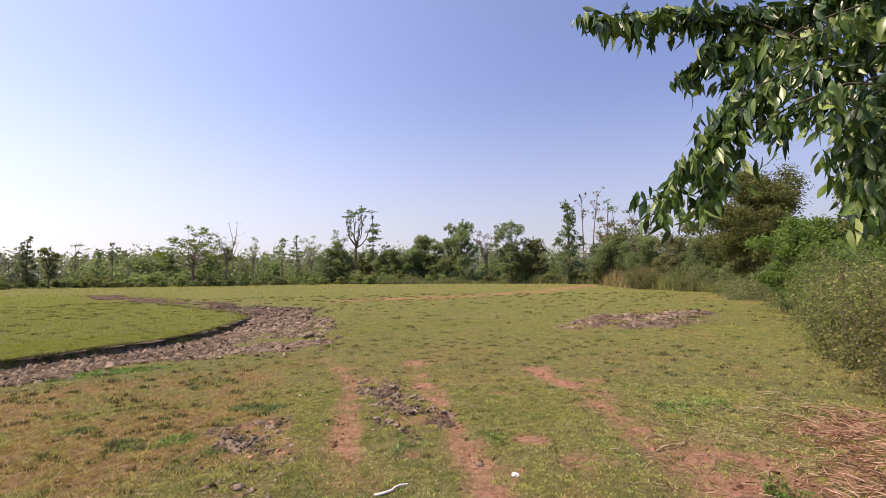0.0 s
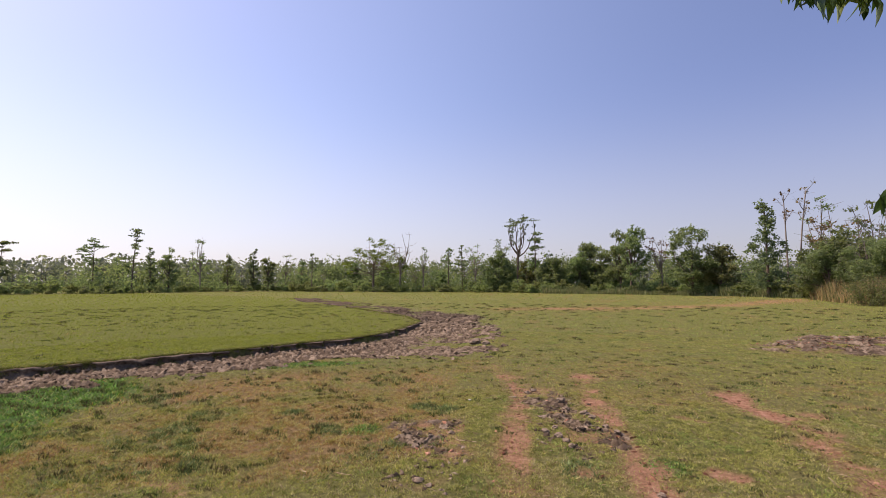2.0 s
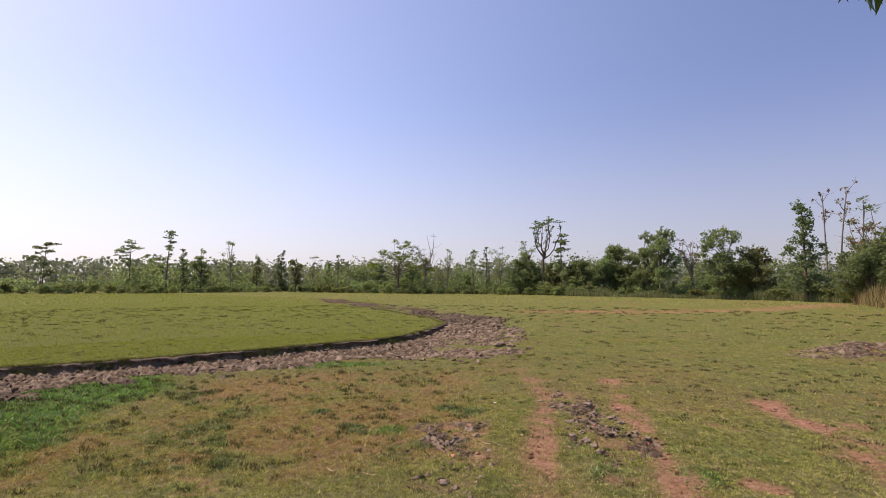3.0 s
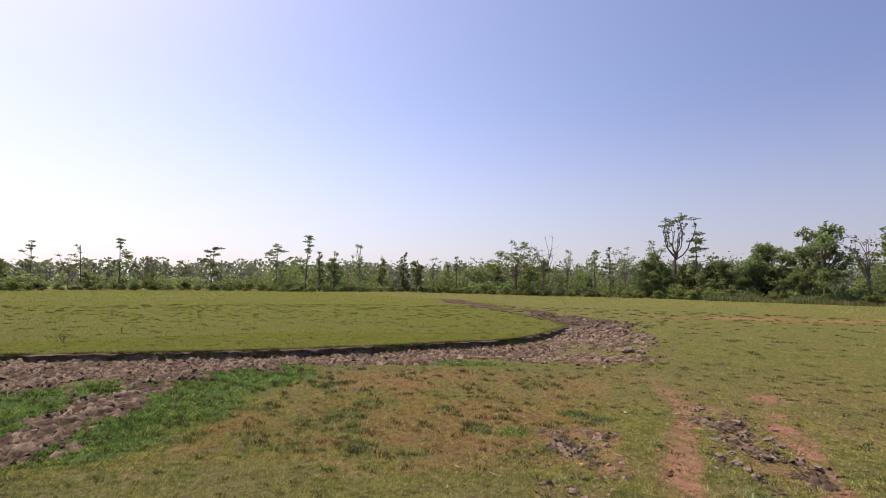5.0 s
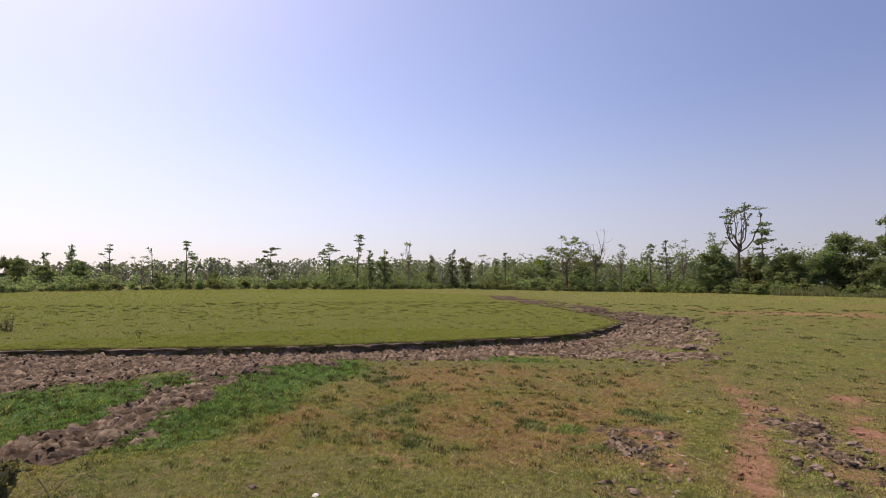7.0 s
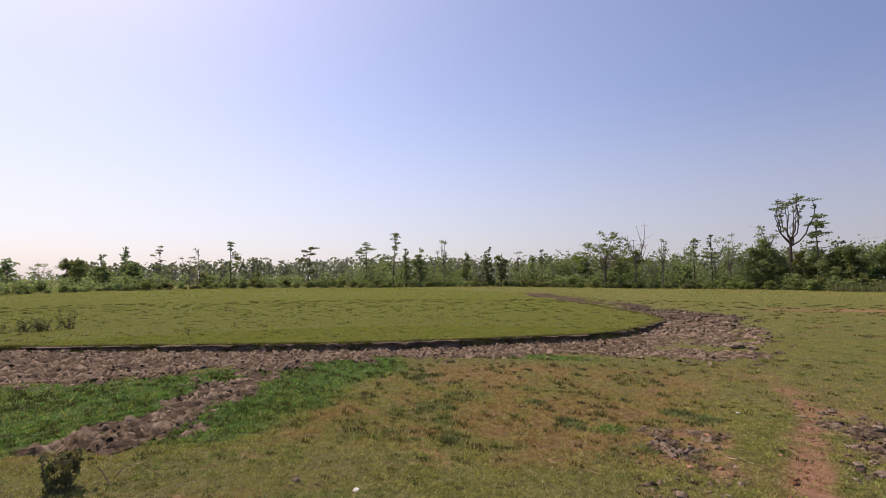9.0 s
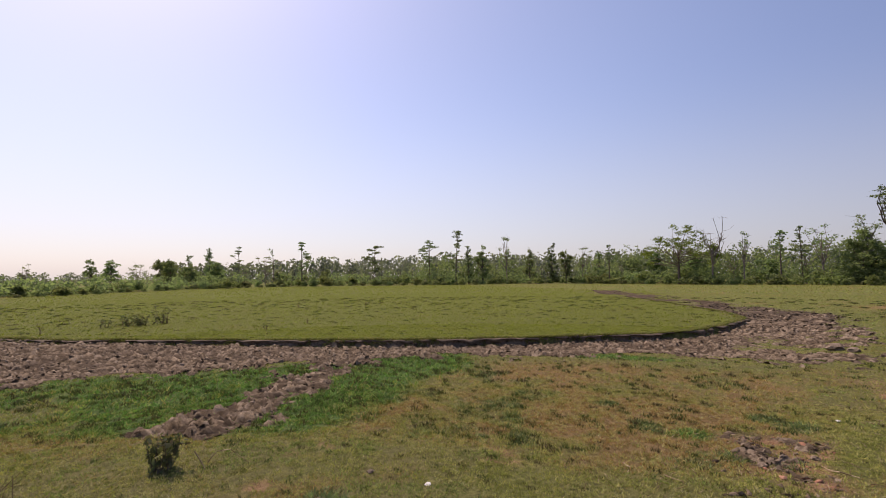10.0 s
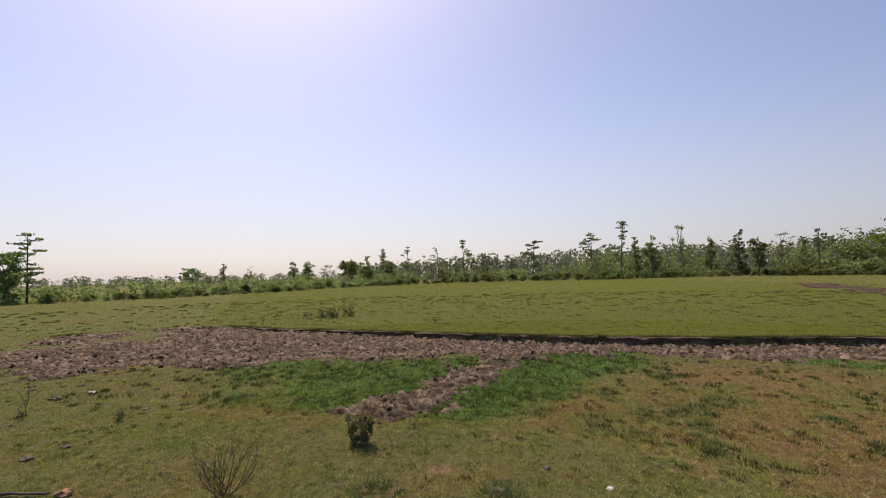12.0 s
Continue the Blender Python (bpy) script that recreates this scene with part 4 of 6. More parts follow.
def turf(name, inner, outer, count, tall, wide, seed, label, grain):
    rng = np.random.default_rng(seed)
    r = np.sqrt(rng.uniform(inner**2, outer**2, count))
    a = rng.uniform(math.radians(-56), math.radians(128), count)
    x, y = -r * np.sin(a), r * np.cos(a)
    q = zones(x, y)
    bare = np.maximum(np.clip(q["mud"] * 1.25, 0, 1), np.clip(q["red"] * 1.1, 0, 1))
    clumpy = 0.5 * fbm(x, y, 0.42, 71) + 0.5 * vnoise(x, y, 0.11, 72)
    keep = (rng.uniform(0, 1, count) > bare * 0.97) & (clumpy + rng.uniform(-0.16, 0.16, count) > 0.40)
    x, y = x[keep], y[keep]
    q = {k: v[keep] for k, v in q.items()}
    n = len(x)
    u = rng.uniform(0, 1, (n, 1))
    hue = fbm(x, y, 1.7, 33)[:, None]
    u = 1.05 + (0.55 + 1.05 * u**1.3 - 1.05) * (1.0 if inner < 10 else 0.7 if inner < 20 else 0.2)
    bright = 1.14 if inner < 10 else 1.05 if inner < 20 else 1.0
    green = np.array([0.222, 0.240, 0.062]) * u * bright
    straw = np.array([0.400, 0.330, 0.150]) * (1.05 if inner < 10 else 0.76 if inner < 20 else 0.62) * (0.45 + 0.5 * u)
    rust = np.array([0.400, 0.236, 0.088]) * u
    lush = np.where(rng.uniform(0, 1, (n, 1)) < 0.3, np.array([0.185, 0.225, 0.08]), np.array([0.098, 0.205, 0.045])) * u
    pick = rng.uniform(0, 1, (n, 1))
    heap0 = step(0.3, 0.6, fbm(x, y, 0.7, 95))[:, None]
    patch = step(0.42, 0.58, 0.6 * fbm(x, y, 0.75, 44) + 0.4 * hue[:, 0])[:, None]
    sprout = step(0.56, 0.68, fbm(x, y, 0.6, 46))[:, None] * (1 - q["damp"][:, None])
    c = np.where(pick < ((0.05 + 0.34 * patch) if inner < 10 else (0.04 + 0.24 * patch)) * (1 - 0.8 * q["fresh"][:, None]), straw, green)
    c = np.where((rng.uniform(0, 1, (n, 1)) < 0.75 * sprout) & (q["fresh"][:, None] < 0.5), np.array([0.165, 0.228, 0.060]) * u, c)
    c = np.where((q["fresh"][:, None] > 0.5) & (pick > 0.1), green * [0.80, 0.88, 0.40], c)
    c = np.where(pick < q["dry"][:, None] * 0.84, np.where(rng.uniform(0, 1, (n, 1)) < 0.78, rust, straw), c)
    c = np.where(rng.uniform(0, 1, (n, 1)) < q["weedy"][:, None] * 0.8, np.array([0.105, 0.150, 0.062]) * u, c)
    c = np.where(rng.uniform(0, 1, (n, 1)) < q["lush"][:, None] * (0.72 + 0.25 * heap0), lush, c)
    tone = vnoise(x, y, grain, 91)[:, None] * 0.65 + vnoise(x, y, grain * 2.3, 92)[:, None] * 0.35
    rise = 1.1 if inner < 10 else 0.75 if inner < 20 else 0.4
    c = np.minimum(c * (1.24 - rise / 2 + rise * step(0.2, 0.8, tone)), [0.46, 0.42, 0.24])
    heap = step(0.45, 0.8, vnoise(x, y, 0.24, 94))
    mound = (0.75 + 0.5 * vnoise(x, y, 0.09, 97)) if inner < 20 else 1.0
    high = tall * mound * rng.uniform(0.5, 1.25, n) * (1 + q["lush"] * (0.1 + 0.8 * heap) + q["damp"] * (0.05 + 0.6 * heap) + q["weedy"] * (0.3 + 1.6 * heap))
    return blades(name, x, y, high, wide * rng.uniform(0.7, 1.3, n) * (1 + 0.8 * q["lush"]), c, label, 0.4, 1.9)


def tussocks(name, count, seed, label):
    """Small darker tufts standing proud of the turf, each a spray of blades."""
    rng = np.random.default_rng(seed)
    r = np.sqrt(rng.uniform(4.8**2, 62**2, count * 3))
    r = np.concatenate([r, np.sqrt(rng.uniform(4.8**2, 20**2, count * 2))])
    a = rng.uniform(math.radians(-56), math.radians(128), len(r))
    x, y = -r * np.sin(a), r * np.cos(a)
    q = zones(x, y)
    want = (0.14 + 0.10 * q["fresh"] + 0.22 * q["damp"] * step(0.42, 0.62, fbm(x, y, 1.4, 13)) + 0.35 * q["lush"] + 0.5 * q["weedy"]) * (1 - np.clip(q["mud"] * 1.2, 0, 1)) * (1 - q["red"])
    keep = rng.uniform(0, 1, len(x)) < want
    x, y, r = x[keep], y[keep], r[keep]
    damp = q["damp"][keep]
    each = 26
    fresh = q["fresh"][keep]
    size = rng.uniform(0.04, 0.10, len(x)) * (0.75 + r / 32) * (1 + 0.7 * fresh * rng.uniform(0, 1, len(x)))
    bx = np.repeat(x, each) + rng.normal(size=len(x) * each) * np.repeat(size, each) * 0.75
    by = np.repeat(y, each) + rng.normal(size=len(x) * each) * np.repeat(size, each) * 0.55
    u = rng.uniform(0, 1, (len(bx), 1))
    kind = np.repeat(rng.uniform(0, 1, (len(x), 1)), each, 0)
    c = np.where(kind < 0.55, np.array([0.075, 0.104, 0.034]), np.array([0.096, 0.082, 0.040])) * (0.5 + 0.8 * u)
    tall = np.repeat(size, each) * rng.uniform(0.4, 1.0, len(bx)) * (0.7 + 0.4 * np.repeat(damp, each)) * (1 - 0.45 * np.repeat(fresh, each))
    return blades(name, bx, by, tall, (0.008 + np.repeat(r, each) * 0.0011) * rng.uniform(0.7, 1.3, len(bx)), c, label, 0.2, 0.9)


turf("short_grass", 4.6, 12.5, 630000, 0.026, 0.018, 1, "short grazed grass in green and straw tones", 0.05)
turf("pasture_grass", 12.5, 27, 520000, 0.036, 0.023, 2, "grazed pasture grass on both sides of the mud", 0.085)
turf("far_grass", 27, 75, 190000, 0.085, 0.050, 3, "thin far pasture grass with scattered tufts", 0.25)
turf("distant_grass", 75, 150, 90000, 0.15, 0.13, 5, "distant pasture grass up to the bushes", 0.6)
tussocks("grass_tussocks", 4200, 4, "darker grass tufts dotted over the pasture")


def fringe():
    """Grass hanging over the lip of the bank."""
    rng = np.random.default_rng(19)
    k = rng.integers(0, len(lip), 80000)
    x = lip[k, 0] + rng.normal(size=len(k)) * 0.13
    y = lip[k, 1] + rng.normal(size=len(k)) * 0.09
    ok = area_far(x, y, MUD) > -0.34
    x, y = x[ok], y[ok]
    u = 0.4 + 1.3 * rng.uniform(0, 1, (len(x), 1)) ** 1.5
    c = np.where(rng.uniform(0, 1, (len(x), 1)) < 0.3, np.array([0.36, 0.29, 0.12]), np.array([0.155, 0.19, 0.05])) * u
    blades("bank_grass", x, y, rng.uniform(0.03, 0.11, len(x)), rng.uniform(0.015, 0.03, len(x)), c, "grass hanging over the crumbling bank edge")


fringe()


def reeds(name, line, depth, count, tall, colours, seed, label):
    """A stand of tall dry grass along a line."""
    rng = np.random.default_rng(seed)
    k = rng.integers(0, len(line) - 1, count)
    q = np.array(line, float)
    t = rng.uniform(0, 1, (count, 1))
    p = q[k] * (1 - t) + q[k + 1] * t
    d = q[k + 1] - q[k]
    d /= np.linalg.norm(d, axis=1, keepdims=True)
    p += np.stack([-d[:, 1], d[:, 0]], 1) * rng.uniform(-0.5, depth, (count, 1))
    c = np.array(colours)[rng.integers(0, len(colours), count)] * (0.5 + rng.uniform(0, 1, (count, 1)))
    high = tall * rng.uniform(0.5, 1.1, count) * (0.15 + 1.5 * fbm(p[:, 0], p[:, 1], 3.0, seed) ** 1.5)
    blades(name, p[:, 0], p[:, 1], high * 0.8, rng.uniform(0.07, 0.15, count), c, label, 0.03, 0.35)


reeds("tall_dry_grass", [(-14, 123), (3, 119.5), (16, 113), (28.5, 106), (33.5, 98)], 3.0, 14000, 2.6, [(0.20, 0.225, 0.10), (0.28, 0.265, 0.135), (0.15, 0.195, 0.085)], 51, "tall straw-coloured grass before the trees")
reeds("russet_grass", [(33, 92), (31.5, 80), (31, 70)], 3.5, 9000, 4.2, [(0.36, 0.25, 0.125), (0.34, 0.265, 0.13), (0.20, 0.20, 0.08)], 52, "tall russet dry grass beside the thicket")
reeds("tall_green_grass", [(31, 70), (33, 60), (34, 50), (35, 46)], 2.5, 8000, 3.0, [(0.22, 0.24, 0.08), (0.32, 0.27, 0.12), (0.15, 0.19, 0.06)], 53, "tall rank grass before the thicket")


# ---- trees round the pasture: style, x, y, height, width ----
EAST = [
    ("round", 7.1, 120.9, 16.6, 8.7), ("dry", 14.2, 123.2, 14.3, 6.6), ("round", 18.9, 112.5, 15.5, 9.1), ("olive", 24.5, 113.4, 10.6, 11.2),
    ("column", 30.2, 103.7, 18.6, 8.1), ("slim", 34.4, 106.7, 21.6, 2.9), ("slim", 36.1, 106.0, 21.8, 2.9), ("sparse", 37.7, 101.2, 17.3, 7.3),
    ("dry", 39.2, 96.3, 14.7, 8.8), ("sparse", 41.0, 91.2, 15.1, 7.2), ("round", 36.8, 90.8, 10.2, 13.0),
]
NORTH = [
    ("umbrella", -64.2, 126.9, 16.5, 20.5), ("dead", -56.3, 128.4, 17.7, 6.7), ("sparse", -49.9, 131.0, 14.1, 3.7), ("tiered", -43.4, 135.4, 13.2, 5.8),
    ("tiered", -39.4, 136.6, 14.0, 5.1), ("sparse", -35.1, 135.7, 14.3, 6.7), ("round", -28.4, 137.2, 12.3, 11.8), ("sparse", -27.4, 139.4, 16.0, 6.8),
    ("vase", -22.5, 136.2, 23.0, 11.6), ("tiered", -16.9, 133.0, 16.9, 8.4), ("round", -12.1, 131.5, 9.5, 11.1), ("round", -4.9, 131.9, 11.8, 7.9),
    ("round", -1.2, 132.0, 13.0, 11.1), ("round", 5.0, 125.9, 15.8, 8.5), ("vine", -19.6, 134.0, 9.0, 5.5),
]
WEST = [
    ("round", -189.2, 21.9, 8.9, 6.4), ("column", -173.6, 25.2, 10.4, 3.4), ("column", -172.7, 31.1, 12.8, 5.5), ("tiered", -170.8, 40.0, 13.4, 5.5),
    ("sparse", -154.3, 44.0, 9.2, 6.9), ("pole", -148.8, 45.0, 11.6, 2.6), ("tiered", -143.3, 51.9, 13.5, 6.6), ("tiered", -134.3, 72.1, 12.3, 8.4),
    ("tiered", -129.8, 90.7, 14.7, 8.7), ("tiered", -123.0, 96.6, 17.8, 8.3), ("column", -123.4, 102.5, 13.1, 4.6), ("round", -120.3, 106.0, 13.4, 5.8),
    ("sparse", -113.3, 110.6, 15.3, 6.1), ("round", -112.7, 120.9, 12.4, 4.8), ("column", -107.1, 125.9, 13.7, 5.2), ("round", -100.4, 124.9, 11.3, 5.4),
    ("sparse", -99.3, 132.1, 11.8, 6.8), ("round", -95.0, 135.2, 10.4, 4.0), ("tiered", -84.0, 124.6, 11.7, 4.3),
]
FAR_WEST = [
    ("round", -83.6, -39.8, 7.5, 6.2), ("pagoda", -87.4, -38.8, 10.6, 6.2), ("tiered", -120.5, -22.6, 5.5, 7.9), ("column", -124.5, -16.6, 6.6, 2.7),
    ("sparse", -150.0, -13.2, 6.5, 3.6), ("round", -200.6, -0.5, 9.5, 5.3), ("round", -200.5, 5.0, 9.4, 5.8), ("sparse", -200.2, 12.8, 7.7, 6.3),
    ("round", -199.5, 20.8, 9.4, 9.6), ("pole", -188.6, 27.5, 10.9, 2.3),
]
for n, stand in enumerate((EAST, NORTH, WEST, FAR_WEST)):
    for i, (style, x, y, h, w) in enumerate(stand):
        build_tree(style, x, y, h, w, 100 * n + i + 7)
# nearer trees over the thicket on the east side
build_tree("vine", 31.7, 44.9, 12.0, 11.0, 501, leaf=0.20, thick=0.8, group="thicket on the east side")
build_tree("vine", 25.5, 26.5, 10.0, 6.5, 502, leaf=0.16, thick=0.8, group="thicket on the east side")
build_tree("round", 22.2, 27.0, 5.6, 6.6, 503, leaf=0.15, thick=0.9, group="thicket on the east side", material=LEAF_GREEN)

for i, (style, x, y, h, w) in enumerate((("round", 33.6, 88.0, 8.6, 9.0), ("sparse", 36.5, 82.0, 10.0, 6.0), ("round", 35.6, 78.0, 8.4, 8.5), ("olive", 37.0, 70.5, 7.6, 8.0), ("round", 37.6, 63.5, 7.6, 7.5),
                                          ("sparse", 39.5, 66.0, 9.5, 5.5), ("round", 38.0, 57.0, 7.2, 7.0), ("olive", 36.0, 50.5, 6.4, 6.5), ("round", 30.5, 33.5, 5.8, 6.0))):
    build_tree(style, x, y, h, w, 540 + i, leaf=0.26, thick=0.8, group="thicket on the east side")

# ---- the belt of bushes along the pasture's edge ----
BELT = [(-79, -56), (-80, -44), (-81, -33), (-86, -19), (-100, -2.5), (-124, 14), (-139, 44), (-131, 70), (-114, 86), (-110, 108), (-104, 122), (-86, 123.5),
        (-60, 124.5), (-30, 130.5), (-14, 125), (5, 121), (29, 107), (34.5, 98), (33, 74), (35.5, 66), (37, 55), (37.5, 48)]
BUSHES = [build_bush(900 + i, w, h, 0.52, m, 500, label) for i, (w, h, m, label) in enumerate((
    (4.4, 2.4, LEAF_SCRUB, "low rounded green bush in the pasture's edge"), (5.2, 3.0, LEAF_MID, "dense dark green bush in the pasture's edge"),
    (3.8, 2.0, LEAF_OLIVE, "low olive-brown bush in the pasture's edge"), (4.8, 3.6, LEAF_SCRUB, "tall light green bush in the pasture's edge"),
    (4.2, 2.8, LEAF_MID, "leafy green bush in the pasture's edge")))]
THICKETS = [build_tree(s, 0, 0, h, w, 700 + i, leaf=0.60, thick=0.66, group="young trees behind the bushes", sides=3) for i, (s, h, w) in enumerate((
    ("round", 7.5, 7.0), ("round", 9.0, 7.5), ("olive", 7.0, 7.0), ("column", 8.5, 5.0), ("round", 6.0, 6.5), ("sparse", 9.5, 6.0)))]
rng = np.random.default_rng(42)


def along(line, gap):
    """Points every gap metres on a line, each with the way across it."""
    for (ax, ay), (bx, by) in zip(line, line[1:]):
        far = math.hypot(bx - ax, by - ay)
        for k in np.arange(0, far, gap) / far:
            yield ax + (bx - ax) * k, ay + (by - ay) * k, -(by - ay) / far, (bx - ax) / far


used = set()


def put_copy(pool, x, y, size):
    """The first of each goes to its place itself; later ones are copies."""
    i = int(rng.integers(len(pool)))
    m = pose(x, y, 0, 0, 0, rng.uniform(0, 360)) @ Matrix.Diagonal((size * rng.uniform(0.9, 1.15), size * rng.uniform(0.9, 1.15), size * rng.uniform(0.85, 1.15), 1))
    if i in used and pool is BUSHES or (i, "t") in used and pool is THICKETS:
        copy_thing(pool[i], m)
    else:
        pool[i].matrix_basis = m
        used.add(i if pool is BUSHES else (i, "t"))


for row, (gap, back, size) in enumerate(((3.3, 1.2, 0.95), (4.2, 4.6, 1.35))):
    for x, y, ox, oy in along(BELT, gap):
        d = back + rng.uniform(-1.4, 1.4)
        low = 0.68 if y < 10 and x < -60 else 1.25 if y > 78 and x > -95 else 1.0
        put_copy(BUSHES, x + ox * d + rng.uniform(-1, 1), y + oy * d + rng.uniform(-1, 1), low * size * rng.uniform(0.7, 1.2))


def undergrowth(name, line, gap, backs, low, high, wide, n, leaf, material, label, seed):
    """Close growth behind the first bushes, too dense to tell apart: rough clumps of many heights."""
    rng = np.random.default_rng(seed)
    pts = []
    for x, y, ox, oy in along(line, gap):
        for back in backs:
            d = back + rng.uniform(-1.8, 1.8)
            tall, w = rng.uniform(low, high) * (0.62 if y < 5 and x < -60 else 0.75 if y < 30 and x < -60 else 1.2 if y > 60 and x > -95 else 1.0), wide * rng.uniform(0.7, 1.3)
            c = np.array([x + ox * d + rng.normal(), y + oy * d + rng.normal(), 0])
            for _ in range(7):
                k = rng.uniform(0.12, 0.95)
                off = rng.normal(size=2) * w * 0.45 * (1.15 - k * 0.6)
                p = rng.normal(size=(n // 7, 3)) * [w * 0.26, w * 0.26, tall * 0.08]
                pts.append(c + [off[0], off[1], tall * k] + p)
    p = np.concatenate(pts)
    v, f = leaf_quads(p[p[:, 2] > 0.1], leaf, rng)
    tagged(new(name, quick_mesh(name, v, 4, f, material)), label, "undergrowth", kind="stuff")


undergrowth("undergrowth", BELT, 2.4, (6.0, 9.5, 13.0), 2.6, 5.0, 1.9, 70, 0.50, LEAF_MID, "dense green undergrowth behind the first bushes", 23)
undergrowth("tall_growth", BELT[8:19], 3.0, (15.0, 19.0, 24.0), 6.0, 10.5, 2.3, 130, 0.60, LEAF_MID, "tall mixed green growth at the forest's edge", 24)
undergrowth("dull_growth", BELT[8:17], 5.0, (17.0, 27.0), 5.5, 9.5, 2.4, 130, 0.60, LEAF_OLIVE, "dull olive growth at the forest's edge", 25)
for gap, back, size in ((7.5, 14, 1.0), (7.5, 22, 1.25)):
    for x, y, ox, oy in along(BELT, gap):
        if y < 30 and x < -60 or y < 78 and x > 0 or 50 < math.degrees(math.atan2(-x, y)) < 66:
            continue
        west = 0.72 if x < -90 else 1.0
        d = back + rng.uniform(-3, 3)
        put_copy(THICKETS, x + ox * d, y + oy * d, west * size * rng.uniform(0.7, 1.15))


# ---- far woodland, one mass beyond the open ground ----
def woodland():
    rng = np.random.default_rng(8)
    pts, segs, sizes = [], [], []
    for i in range(1150):
        deg = rng.uniform(-35, 84) if i < 950 else rng.uniform(80, 122)
        open_side = i >= 950
        r = rng.uniform(330, 620) if open_side else rng.uniform(195, 300)
        tall = (7.0 if open_side else 12.4 - 3.8 * float(step(52, 86, np.array(deg)))) * rng.uniform(0.78, 1.06)
        a = math.radians(deg)
        x, y = -r * math.sin(a), r * math.cos(a)
        w = tall * rng.uniform(0.45, 0.75) * (1.8 if open_side else 1.0)
        segs.append(((x, y, -0.3), (x, y, tall * 0.7), 0.16, 0.08))
        n = int(58 + 22 * rng.uniform())
        k = rng.uniform(0.03, 1.0, n)
        girth = np.sqrt(np.clip(1.02 - ((k - 0.45) / 0.56) ** 2, 0.04, 1)) * w / 2
        az, q = rng.uniform(0, 2 * np.pi, n), np.sqrt(rng.uniform(0.1, 1, n))
        pts.append(np.stack([x + girth * q * np.cos(az), y + girth * q * np.sin(az), k * tall], 1))
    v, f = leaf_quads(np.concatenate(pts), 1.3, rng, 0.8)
    wood = thing("woodland", 0, 0, 0, "distant grey-green woodland along the horizon, haze in its leaf colour", "woodland", kind="stuff")
    tagged(part("canopy", quick_mesh("canopy", v, 4, f, LEAF_HAZE), wood), kind="stuff")
    v, f = tubes(segs, 4)
    tagged(part("timber", quick_mesh("timber", v, 4, f, BARK), wood), kind="stuff")


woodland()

# ---- the scrub on the east side, near the eye ----
for i, (x, y, w, h, n, m, leaf) in enumerate((
        (10.0, 9.4, 3.2, 2.6, 9500, LEAF_THORN, 0.082), (8.9, 8.9, 1.7, 1.15, 2200, LEAF_THORN, 0.07), (11.6, 12.6, 3.8, 2.9, 8000, LEAF_THORN, 0.09), (13.8, 15.6, 4.2, 3.3, 8840, LEAF_THORN, 0.085), (16.8, 19.0, 4.8, 3.9, 8160, LEAF_GREEN, 0.09),
        (19.6, 23.0, 5.2, 4.3, 7480, LEAF_GREEN, 0.10), (22.8, 28.6, 5.4, 4.4, 6120, LEAF_MID, 0.11), (26.6, 34.0, 6.0, 4.2, 5440, LEAF_SCRUB, 0.13), (31.0, 39.6, 6.0, 4.0, 4760, LEAF_OLIVE, 0.14),
        (14.2, 10.6, 4.4, 3.4, 5440, LEAF_SCRUB, 0.09), (17.5, 14.6, 5.2, 4.4, 5440, LEAF_GREEN, 0.10), (34.4, 44.6, 5.5, 3.2, 3740, LEAF_OLIVE, 0.15), (13.6, 7.0, 4.0, 3.0, 4080, LEAF_OLIVE, 0.09),
        (27.4, 41.5, 4.0, 2.2, 3400, LEAF_OLIVE, 0.14), (33.5, 52.0, 6.0, 3.6, 3740, LEAF_SCRUB, 0.18), (32.6, 60.0, 6.5, 3.8, 3400, LEAF_SCRUB, 0.2), (30.4, 69.0, 6.5, 3.6, 3060, LEAF_SCRUB, 0.22))):
    b = build_scrub(1200 + i, w * 1.1, h, leaf, m, n, "tangled scrub bush with small green and brown leaves", 70 if y < 20 else 50)
    b.matrix_basis = pose(x + 0.3, y, 0, 0, 0, 37 * i)


# ---- mud clods ----
def lump_mesh(name, rng, r, material):
    bm = bmesh.new()
    bmesh.ops.create_icosphere(bm, subdivisions=1, radius=r)
    for v in bm.verts:
        v.co *= rng.uniform(0.7, 1.25)
        v.co.z *= 0.62
    me = bpy.data.meshes.new(name)
    bm.to_mesh(me)
    bm.free()
    me.materials.append(material)
    return me


